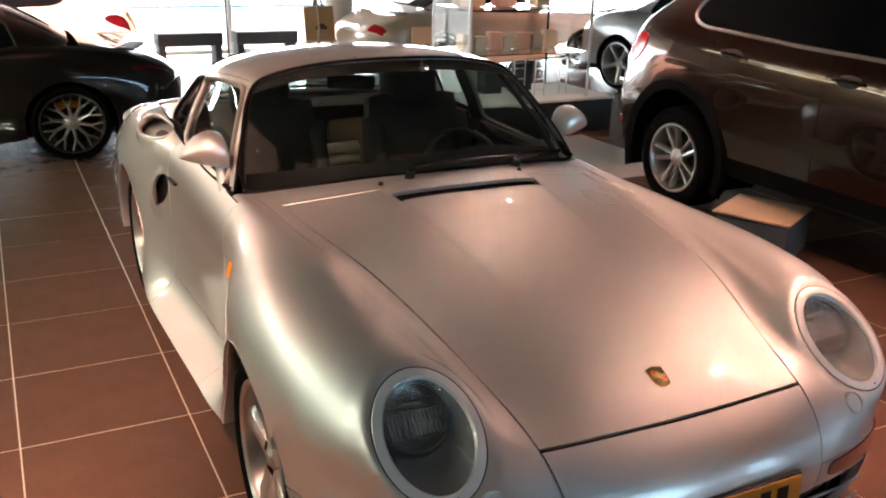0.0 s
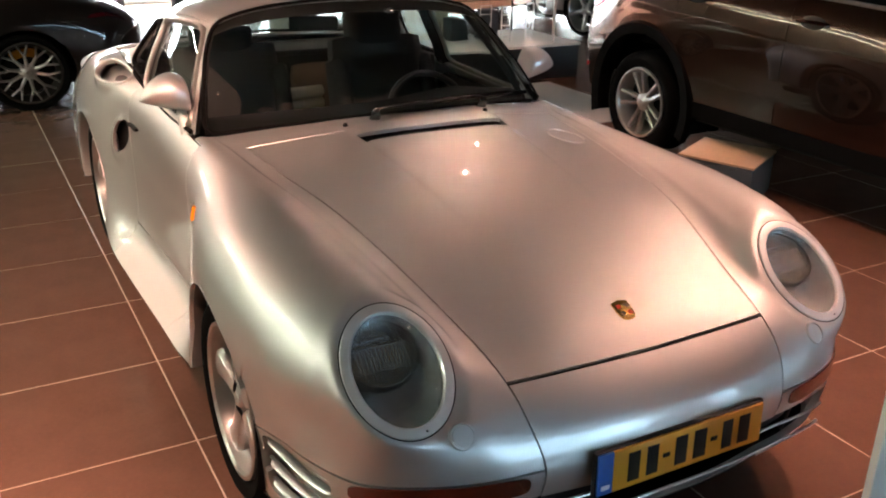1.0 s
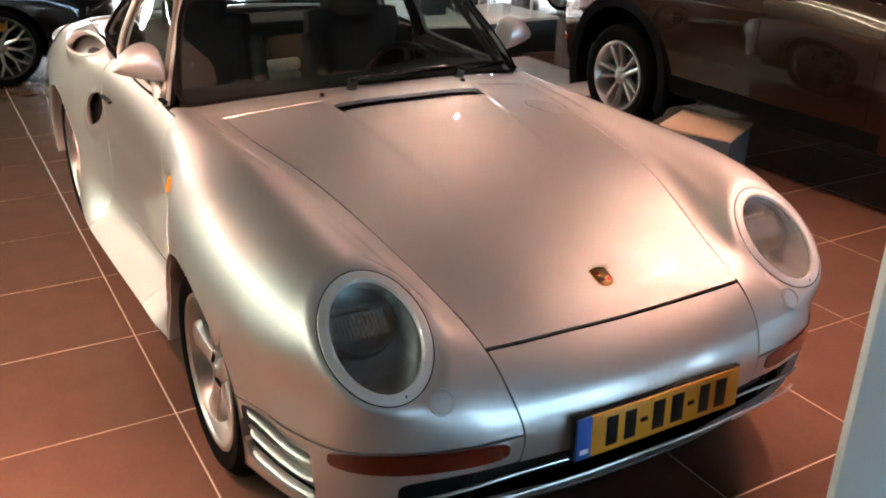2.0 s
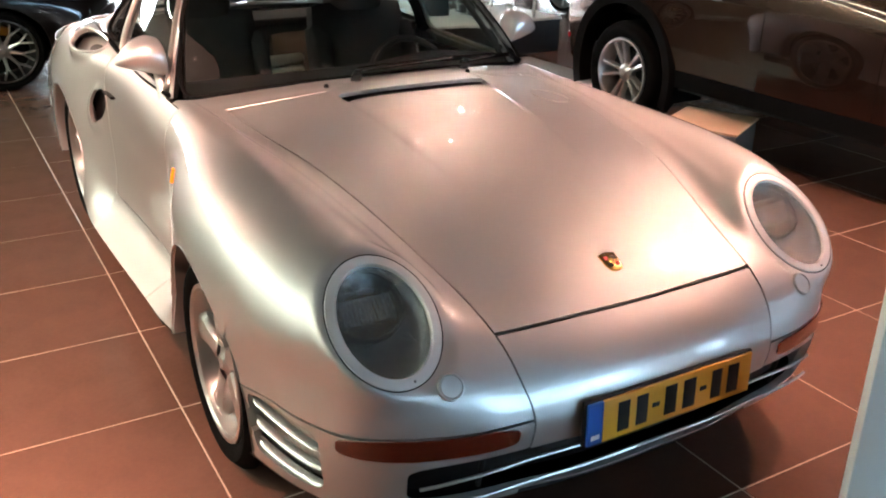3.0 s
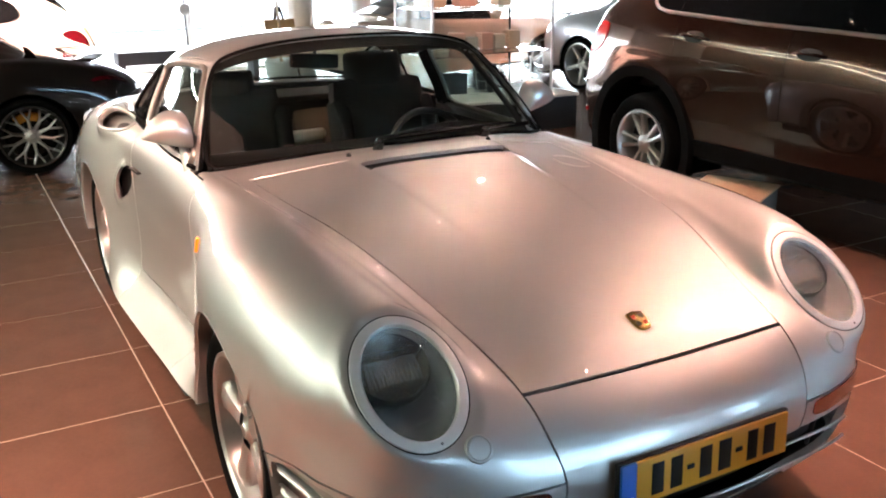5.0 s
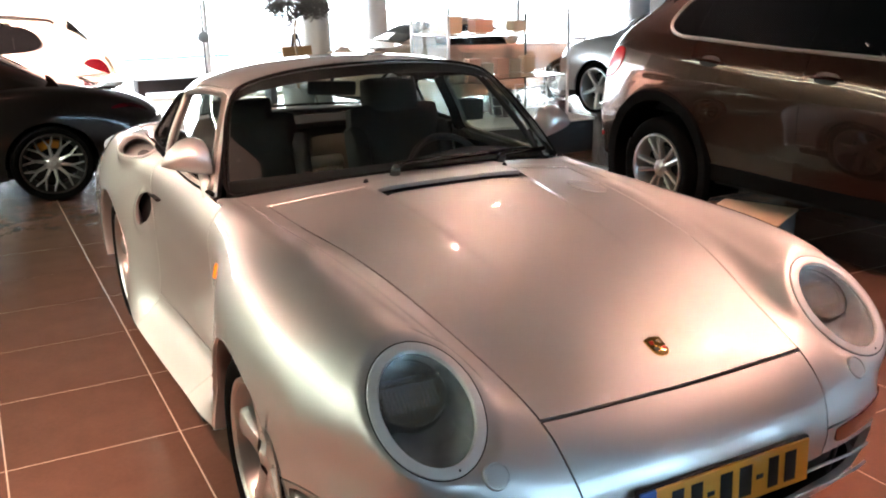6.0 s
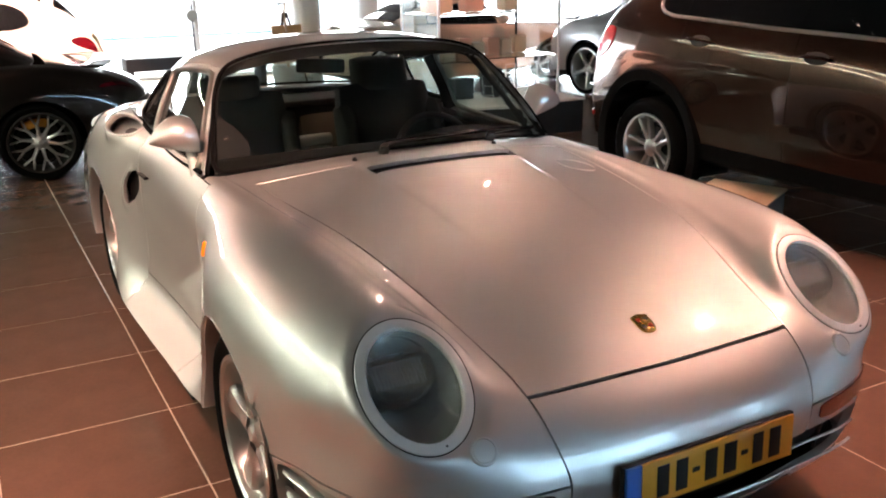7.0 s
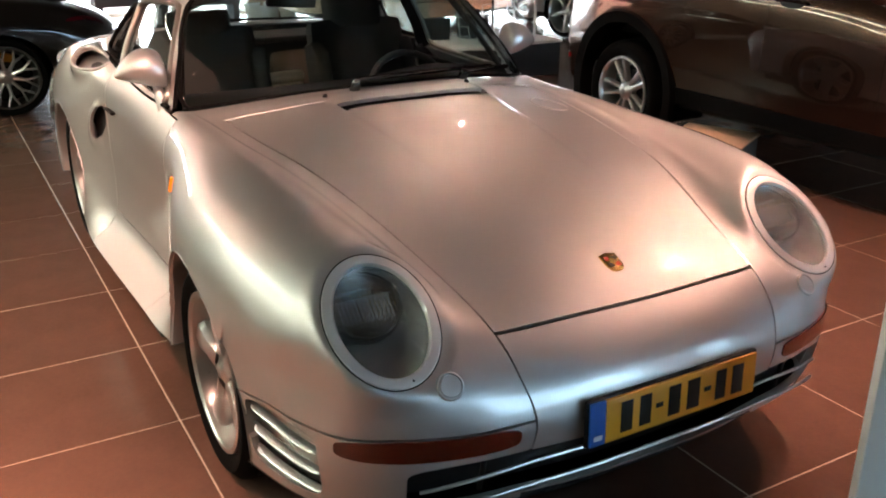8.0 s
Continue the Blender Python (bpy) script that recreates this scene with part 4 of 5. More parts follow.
# ---- mirrors ----
for s in (-1, 1):
    mirror = thing("door_mirror", None)
    mirror.parent = car
    mirror.matrix_basis = Matrix.Translation((s * .778, .925, 1.018))
    mirror["label"] = "silver teardrop door mirror on a stem"
    bm = bmesh.new()
    rows = []
    for k in range(33):
        t = (1 - math.cos(math.pi * k / 32)) / 2
        e = (0.3 - t) / 0.3 if t < 0.3 else (t - 0.3) / 0.7
        h = 0.064 * (max(1 - e ** 5, 0.0) ** 0.5 if t < 0.3 else max(1 - e ** 1.7, 0.0) ** 0.75) + 0.0004
        zc = -0.064 + 0.05 * t + h * (1 - 0.12 * t) + 0.004
        rows.append([])
        for j in range(28):
            b = 2 * math.pi * j / 28
            cb, sb = math.cos(b), math.sin(b)
            d = 0.085 * (h / 0.064) ** 0.8 if cb > 0 else 0.03 * (h / 0.064) ** 0.5
            rows[-1].append(Vector((s * (-0.083 + 0.169 * t), -d * abs(cb) ** 0.9 * (1 if cb > 0 else -1), zc + h * sb)))
    grid_faces(bm, rows, closed_v=True)
    part("shell", bm, SILVER, mirror, "silver mirror shell")
    bm = bmesh.new()
    lathe(bm, [(0.0001, 0), (0.9, 0), (1.0, -0.003)], n=32, m=Matrix.Translation((-s * .012, .033, .008)) @ Matrix.Rotation(radians(-90), 4, "X") @ Matrix.Diagonal((.06, .046, 1, 1)))
    part("glass", bm, CHROME, mirror, "mirror glass")
    pts = spline([(-s * .052, .0, -.040), (-s * .056, -.008, -.07), (-s * .058, -.022, -.10), (-s * .060, -.040, -.135)], 6)
    part("stem", a_tube(pts, 0.016, n=12, flat=1.2, taper=lambda t: 0.9 + 0.5 * t), SILVER, mirror)

# ---- wipers and nozzles ----
for x0, y0 in ((-.155, .555), (.30, .60)):
    wiper = thing("wiper", None)
    wiper.parent = car
    wiper["label"] = "black windscreen wiper"
    z0 = 0.972 - 0.10 * abs(x0) ** 2
    part("pivot", a_lathe([(.0001, .034), (.012, .033), (.017, .024), (.018, .004), (.020, -.02)], n=20), GLOSS_BLACK, wiper, "black pivot cap", m=Matrix.Translation((x0, y0 - .035, z0)) @ Matrix.Rotation(radians(25), 4, "X"))
    v0 = x0 / .25
    v1 = v0 + (2.7 if x0 < 0 else 1.6)
    arm = [Vector((x0, y0 - .035, z0 + .022))] + [SCREEN.at(0.04 + 0.10 * t, v0 + (v1 - v0) * t * 0.62, 0.026) for t in (0.12, 0.4, 0.7, 1.0)]
    part("arm", a_tube(spline(arm, 6), 0.009, n=8, flat=0.55, taper=lambda t: 1.2 - .5 * t), GLOSS_BLACK, wiper, "black wiper arm")
    blade = [SCREEN.at(0.11 + 0.10 * t, v0 + 0.15 + (v1 - v0) * t, 0.012) for t in steps(0, 1, 12)]
    part("blade", a_tube(blade, 0.007, n=8, flat=1.3), RUBBER, wiper, "black rubber blade")
for v in (-0.95, 0.95):
    part("washer_nozzle", a_lathe([(.0001, .010), (.006, .009), (.009, .002), (.010, -.004)], n=14), BLACK, car, m=SKIN.frame_at(10.45, v, 0))

# ---- cabin ----
bm = bmesh.new()
rows = []
for x in steps(-.66, .66, 24):
    b = 0.02 * math.exp(-((x - .36) / .2) ** 2)
    y0 = .58 + .17 * (x / .66) ** 2
    rows.append([Vector((x, y0, .925 - .03 * (x / .66) ** 2)), Vector((x, y0 + .14, .925 + b)), Vector((x, .93, .925 + 1.6 * b)), Vector((x, 1.0, .90 + b)), Vector((x, 1.02, .84)), Vector((x, .97, .68)), Vector((x, .92, .45))])
grid_faces(bm, rows)
part("dashboard", bm, DASH, car, "black dashboard")
wheel_pose = Matrix.Translation((.37, 1.10, .80)) @ pose(0, 0, 0, 62, 0, 0)
steer = thing("steering_wheel", None)
steer.parent = car
steer.matrix_basis = wheel_pose
steer["label"] = "black leather steering wheel"
part("rim", loop_tube([Vector((.187 * math.cos(a), .187 * math.sin(a), 0)) for a in (2 * math.pi * k / 48 for k in range(48))], .0145, n=10), LEATHER, steer)
part("hub", a_lathe([(.0001, .02), (.05, .018), (.065, .005), (.06, -.03), (.03, -.06)], n=28), LEATHER, steer)
for a in (0, 180, 270):
    c, d = math.cos(radians(a)), math.sin(radians(a))
    part("spoke", a_tube([Vector((.05 * c, .05 * d, 0)), Vector((.12 * c, .12 * d, .004)), Vector((.182 * c, .182 * d, 0))], .017, n=8, flat=.45), LEATHER, steer)
part("column", a_tube([Vector((.37, 1.09, .80)), Vector((.37, .94, .74))], .04, n=14), BLACK, car)


def cushion(w, d, h, puff=0.03, n=12):
    """A padded block with a crowned top and rounded rim."""
    bm = bmesh.new()
    rows = []
    for i in range(n + 1):
        u = -1 + 2 * i / n
        row = []
        for j in range(n + 1):
            v = -1 + 2 * j / n
            f = (1 - abs(u) ** 5) * (1 - abs(v) ** 5)
            row.append(Vector((u * w / 2 * (1 - .04 * abs(v) ** 6), v * d / 2 * (1 - .04 * abs(u) ** 6), h * (0.55 + .45 * f ** .5) + puff * (1 - u * u) * (1 - v * v))))
        rows.append(row)
    vs = grid_faces(bm, rows)
    ring = [vs[i][0] for i in range(n + 1)] + [vs[n][j] for j in range(1, n + 1)] + [vs[i][n] for i in range(n - 1, -1, -1)] + [vs[0][j] for j in range(n - 1, 0, -1)]
    low = [bm.verts.new((v.co.x, v.co.y, 0)) for v in ring]
    for k in range(len(ring)):
        bm.faces.new((ring[k], ring[(k + 1) % len(ring)], low[(k + 1) % len(ring)], low[k]))
    bm.faces.new(low)
    return bm


for s in (-1, 1):
    seat = thing("front_seat", None)
    seat.parent = car
    seat.matrix_basis = Matrix.Translation((s * .36, 1.32, .30))
    seat["label"] = "black sports seat with an integral headrest"
    part("seat_cushion", cushion(.50, .52, .16, .03), LEATHER, seat, m=pose(0, -.02, .02, 8, 0, 0))
    for e in (-1, 1):
        part("seat_bolster", cushion(.09, .48, .10, .02, 8), LEATHER, seat, m=pose(e * .225, -.02, .14, 8, 0, 0))
        part("back_bolster", cushion(.09, .50, .10, .02, 8), LEATHER, seat, m=pose(e * .215, .255, .42, 75, 0, 0))
    part("seat_back", cushion(.46, .62, .12, .02), LEATHER, seat, m=pose(0, .30, .45, 75, 0, 0))
    part("seat_insert", a_lathe([(.0001, .075), (.05, .07), (.09, .055), (.125, .025), (.14, -.02)], n=32), TAN, seat, "rounded tan cloth insert", m=pose(0, .225, .37, 75, 0, 0))
    part("headrest", cushion(.27, .22, .10, .015, 10), LEATHER, seat, m=pose(0, .385, .765 if s > 0 else .715, 78, 0, 0))
    rear = thing("rear_seat", None)
    rear.parent = car
    rear.matrix_basis = Matrix.Translation((s * .33, 1.83, .42))
    rear["label"] = "tan cloth rear seat"
    part("rear_cushion", cushion(.48, .34, .12, .02), TAN, rear)
    part("rear_back", cushion(.48, .42, .09, .015), TAN, rear, m=pose(0, .22, .24, 70, 0, 0))
    part("door_lining", a_box(s * .73, 1.24, .66, .03, .78, .42, bevel=.012), LEATHER, car)
    part("quarter_lining", a_box(s * .68, 1.95, .72, .04, .55, .46, bevel=.012), LEATHER, car)
part("parcel_shelf", a_box(0, 2.22, .93, 1.2, .30, .03, bevel=.01), LEATHER, car)
part("rear_bulkhead", a_box(0, 2.12, .60, 1.3, .04, .64, bevel=.01), LEATHER, car)
part("fire_wall", a_box(0, .66, .55, 1.44, .04, .66, bevel=.01), BLACK, car)
part("cabin_carpet", a_box(0, 1.4, .265, 1.44, 1.5, .05, bevel=.01), LEATHER, car)
part("tunnel", a_box(0, 1.3, .38, .16, 1.2, .22, bevel=.05), LEATHER, car)
im = thing("inner_mirror", None)
im.parent = car
im.matrix_basis = pose(-.15, 1.10, 1.215, 92, 4, 0)
im["label"] = "black interior mirror"
part("case", a_box(0, 0, 0, .20, .056, .028, bevel=.014), BLACK, im)
part("mirror_glass", a_box(0, 0, .0155, .17, .034, .003, bevel=.001), CHROME, im, m=pose(0, 0, 0, 0, 180, 0))
part("stalk", a_tube([Vector((0, .03, 0)), Vector((0, .065, .012)), Vector((0, .10, .03))], .008), BLACK, im)
pill = thing("folded_blanket", pose(.005, 1.70, .615, 0, 0, 8), "cream ribbed blanket roll on the rear seat of a coupe", "blanket")
for k in range(4):
    part("fold", a_tube([Vector((-.10, 0, .03 + .055 * k)), Vector((0, -.015, .034 + .055 * k)), Vector((.10, 0, .03 + .055 * k))], .031, n=12, flat=.9), CREAM, pill)

# ---- tail ----
wing = spline([(-.74, 2.70, .80), (-.70, 2.86, .83), (-.52, 2.98, .84), (0, 3.06, .85), (.52, 2.98, .84), (.70, 2.86, .83), (.74, 2.70, .80)], 10)
part("rear_wing", a_tube(wing, .085, n=16, flat=.28), SILVER, car, "silver rear wing hoop")
for s in (-1, 1):
    part("tail_lamp", panel(SKIN, steps(17.45, 17.9, 6), steps(3.2 * s, 5.6 * s, 16), gap=0, out=.004, flange=.015), RED_LENS, car, "red tail lamp")
    part("exhaust", a_tube([Vector((s * .42, 3.1, .24)), Vector((s * .42, 3.28, .24))], .035, n=18), CHROME, car)
BROAD = {"kind": "broad", "n": 5, "face": 0.62, "turn": 12}
for s in (-1, 1):
    wheel(car, (s * .755, 0, .318), s, .318, .226, .215, BROAD, ALLOY, "five-spoke silver alloy wheel")
    wheel(car, (s * .735, WHEELBASE, .318), s, .318, .226, .235, BROAD, ALLOY, "five-spoke silver alloy wheel")

# rolled rim round each duct on the rear fenders, paler paint for the window's reflection
for s in (-1, 1):
    o = top_duct(s)
    rim = []
    for k in range(44):
        a = 2 * math.pi * k / 44
        c, d = math.cos(a), math.sin(a)
        c, d = math.copysign(abs(c) ** .87, c) * 1.04, math.copysign(abs(d) ** .87, d) * 1.04
        u = o[0] + o[2] * c
        v = o[1] + o[3] * d + o[4] * (u - o[0])
        rim.append(SKIN.at(u, s * max(abs(v), 4.02), duct_lip(u, v) + .002))
    part("duct_rim", loop_tube(rim, .007), RING, car, "rolled rim of the duct, paler for reflected daylight")
# ---- the other cars in the hall ----
TWIN = {"kind": "twin", "n": 5, "face": 0.70, "turn": 18}
DARK_RIM = material("dark_rim", (0.09, 0.088, 0.085), 0.35, 0.9, grain=0.05, scale=120)
MESH = {"kind": "mesh", "n": 10, "face": 0.55, "turn": 6, "barrel": DARK_RIM}
FIVE = {"kind": "five", "n": 5, "face": 0.62, "turn": 36}
YELLOW_CALIPER = material("yellow_enamel", (0.6, 0.25, 0.02), 0.4, coat=0.4)
DARK_GLASS = material("dark_glass", (0.004, 0.005, 0.006), 0.03, spec=0.4)
SUV = Skin([
    [(0, -.86, .30), (.4, -.84, .30), (.6, -.80, .30), (.7, -.74, .30), (.8, -.64, .30), (.88, -.50, .30), (.92, -.42, .30), (.93, -.38, .28)],
    [(0, -.93, .65), (.4, -.91, .65), (.62, -.85, .65), (.74, -.77, .66), (.84, -.66, .66), (.91, -.52, .62), (.95, -.43, .50), (.95, -.38, .36)],
    [(0, -.80, .93), (.4, -.78, .94), (.62, -.72, .96), (.73, -.66, .95), (.83, -.56, .90), (.92, -.44, .80), (.96, -.36, .60), (.96, -.30, .40)],
    [(0, 0, 1.10), (.4, 0, 1.10), (.66, 0, 1.10), (.76, 0, 1.09), (.86, 0, 1.04), (.955, 0, .88), (.975, 0, .62), (.955, 0, .36)],
    [(0, .52, 1.18), (.4, .55, 1.18), (.68, .62, 1.17), (.77, .68, 1.16), (.87, .72, 1.15), (.955, .72, .90), (.965, .72, .62), (.955, .72, .36)],
    [(0, 1.25, 1.64), (.4, 1.28, 1.63), (.60, 1.33, 1.58), (.67, 1.36, 1.53), (.885, 1.36, 1.185), (.955, 1.36, .97), (.965, 1.36, .62), (.955, 1.36, .36)],
    [(0, 2.0, 1.70), (.4, 2.0, 1.69), (.62, 2.0, 1.64), (.68, 2.0, 1.59), (.895, 2.0, 1.205), (.96, 2.0, .99), (.97, 2.0, .64), (.955, 2.0, .36)],
    [(0, 2.7, 1.68), (.4, 2.7, 1.67), (.60, 2.7, 1.62), (.67, 2.7, 1.56), (.895, 2.7, 1.24), (.965, 2.7, 1.04), (.985, 2.7, .66), (.96, 2.7, .36)],
    [(0, 3.25, 1.60), (.4, 3.23, 1.59), (.57, 3.2, 1.53), (.64, 3.2, 1.45), (.865, 3.18, 1.255), (.945, 3.18, 1.06), (.975, 3.18, .68), (.95, 3.18, .38)],
    [(0, 3.62, 1.18), (.4, 3.58, 1.18), (.58, 3.53, 1.17), (.71, 3.60, 1.19), (.81, 3.55, 1.14), (.89, 3.51, 1.0), (.945, 3.48, .70), (.945, 3.45, .40)],
    [(0, 3.82, .72), (.4, 3.80, .72), (.6, 3.73, .72), (.73, 3.74, .72), (.83, 3.67, .72), (.895, 3.59, .72), (.93, 3.53, .62), (.93, 3.49, .42)],
    [(0, 3.78, .40), (.4, 3.76, .40), (.6, 3.70, .40), (.73, 3.70, .40), (.82, 3.63, .40), (.89, 3.55, .40), (.92, 3.51, .38), (.92, 3.47, .36)],
])


def suv(paint, label, m, wheel_style, wheel_label, tail=None):
    """A five-door off-roader standing at the pose m; its nose towards local -y, front axle at y = 0."""
    ob = thing("suv", m, label, "car")
    A = both(round_cut(0, .37, .45), round_cut(2.9, .37, .455))
    part("bonnet", panel(SUV, steps(2.02, 4.0, 14), steps(-2, 2, 20)), paint, ob)
    part("front_bumper", panel(SUV, steps(0, 2, 14), steps(-7, 7, 50), cut=A), paint, ob)
    part("roof", panel(SUV, steps(5, 8.05, 24), steps(-2.9, 2.9, 30)), paint, ob)
    part("tailgate", panel(SUV, steps(9.0, 10.0, 8), steps(-3.6, 3.6, 24)), paint, ob)
    part("rear_bumper", panel(SUV, steps(10.02, 11, 8), steps(-7, 7, 50), cut=A), paint, ob)
    pane("windscreen", sheet(SUV, steps(4.06, 4.97, 8), steps(-2.6, 2.6, 16)), ob, DARK_GLASS)
    pane("rear_window", sheet(SUV, steps(8.1, 8.95, 8), steps(-2.4, 2.4, 16)), ob, DARK_GLASS)
    part("rear_spoiler", a_box(0, 3.33, 1.60, 1.15, .22, .035, bevel=.012, m=None), paint, ob)
    part("under_body", a_box(0, 1.45, .40, 1.70, 3.9, .2, bevel=.05), BLACK, ob)
    part("inner_cabin", a_box(0, 2.1, .95, 1.5, 2.4, .5, bevel=.08), LEATHER, ob, "dark seats and lining")
    for s in (-1, 1):
        part("front_fender", panel(SUV, steps(2, 4.35, 30), steps(2 * s, 7 * s, 40), cut=A), paint, ob)
        part("windscreen_pillar", panel(SUV, steps(4.35, 5.0, 10), steps(2.6 * s, 3.05 * s, 4), gap=0), paint, ob)
        for u0, u1 in ((4.35, 5.57), (5.57, 6.86)):
            door = part("door", panel(SUV, steps(u0, u1, 20), steps(4 * s, 6.6 * s, 26), cut=A), paint, ob)
            hu = u1 - .24
            grip = [SUV.at(hu + k * .30 - .15, 4.62 * s, .010 + .024 * math.sin(math.pi * k) ** .5) for k in steps(0, 1, 8)]
            part("door_handle", a_tube(grip, .015, n=10, flat=.7), paint, door, "body-coloured door handle")
            # flat black disc paints the dark of the cup behind the grip
            cup = SUV.frame_at(hu, 4.62 * s, -.001)
            part("handle_shade_disc", a_lathe([(.0001, .001), (.05, .003), (.058, 0)], n=24), BLACK, door, m=cup @ Matrix.Diagonal((1.5, .62, 1, 1)))
            pane("side_window", sheet(SUV, steps(u0 + (.25 if u0 < 5 else .05), u1 - .05, 10), steps(3.06 * s, 3.95 * s, 8), out=.002), ob, DARK_GLASS)
            part("window_post", panel(SUV, steps(u1 - .05, u1 + .05, 2), steps(3.02 * s, 3.98 * s, 8), gap=0, flange=.01), DARK_GLASS, ob)
        # quarter window whose rear end is rounded off
        pane("quarter_window", sheet(SUV, steps(6.91, 7.42, 24), steps(3.08 * s, 3.97 * s, 20), out=.002, keep=(6.95, 3.56 * s, .48, .46, .12 * s)), ob, DARK_GLASS)
        part("rear_pillar", panel(SUV, steps(6.91, 9.0, 40), steps(2.5 * s, 4 * s, 24), gap=0, out=-.002), paint, ob)
        part("rear_side", panel(SUV, steps(6.86, 10.0, 50), steps(4 * s, 7 * s, 40), cut=A), paint, ob)
        trim = [(u, 4.0 * s) for u in steps(4.4, 7.1, 24)] + [(7.28, 3.94 * s), (7.40, 3.82 * s), (7.44, 3.65 * s), (7.36, 3.36 * s), (7.2, 3.16 * s), (7.0, 3.06 * s)]
        part("window_trim", a_tube(spline([SUV.at(u, v, .004) for u, v in trim], 2), .011, n=8), ALLOY, ob, "chrome window trim")
        part("sill", panel(SUV, steps(4.2, 7.2, 24), steps(6.6 * s, 7 * s, 6), out=.004, cut=A), RUBBER, ob, "black plastic sill")
        part("roof_bar", a_tube(spline([SUV.at(u, 2.2 * s, o) for u, o in ((5.3, .0), (5.5, .03), (6.5, .035), (7.5, .03), (7.75, 0))], 6), .014), BLACK, ob, "dark roof rail")
        lamp = panel(SUV, steps(7.7, 9.55, 40), steps(4.0 * s, 5.5 * s, 26), gap=0, out=.008, flange=.02, keep=(8.80, 4.86 * s, .42, .42, .15 * s) if tail is None else (8.86, 4.74 * s, .52, .34, -.1 * s, 1.7))
        part("tail_lamp", lamp, tail or RED_LENS, ob, "red wrap-round tail lamp")
        part("headlamp", panel(SUV, steps(1.7, 2.4, 10), steps(2.4 * s, 4.2 * s, 12), gap=0, out=.005, flange=.02), LENS, ob)
        part("wing_mirror", a_lathe([(.0001, -.10), (.06, -.08), (.085, 0), (.07, .06), (.0001, .075)], n=20), paint, ob, m=Matrix.Translation((s * 1.03, .92, 1.16)) @ Matrix.Rotation(radians(90), 4, "Y") @ Matrix.Diagonal((.8, 1, 1.2, 1)))
        for cy, r in ((0, .45), (2.9, .455)):
            lip, well = [], []
            for k in range(33):
                a = radians(-20 + 220 * k / 32)
                c, d = math.cos(a), math.sin(a)
                x = .955 - (.05 * max(0, -c) ** 3 if cy == 0 else .035 * max(0, c) ** 3)
                lip.append([Vector((s * (x + .012), cy + c * (r + .085), .37 + d * (r + .085))), Vector((s * (x + .042), cy + c * (r + .065), .37 + d * (r + .065))), Vector((s * (x + .036), cy + c * (r - .005), .37 + d * (r - .005))), Vector((s * (x - .08), cy + c * (r - .008), .37 + d * (r - .008)))])
                well.append([Vector((s * (x - .06), cy + c * r, .37 + d * r)), Vector((s * .6, cy + c * r, .37 + d * r)), Vector((s * .6, cy, .37))])
            bm = bmesh.new()
            grid_faces(bm, lip)
            part("arch_cladding", bm, RUBBER, ob, "black wheel arch cladding")
            bm = bmesh.new()
            grid_faces(bm, well)
            part("wheel_well", bm, RUBBER, ob)
            wheel(ob, (s * .82, cy, .35), s, .35, .230, .27, wheel_style, ALLOY, wheel_label)
        part("reflector", a_box(0, 0, 0, .14, .03, .01, bevel=.003), RED_LENS, ob, m=SUV.frame_at(10.6, 5.3 * s, .002))
    part("exhaust", a_tube([Vector((-.5, 3.6, .36)), Vector((-.5, 3.83, .36))], .04, n=16), CHROME, ob)
    return ob


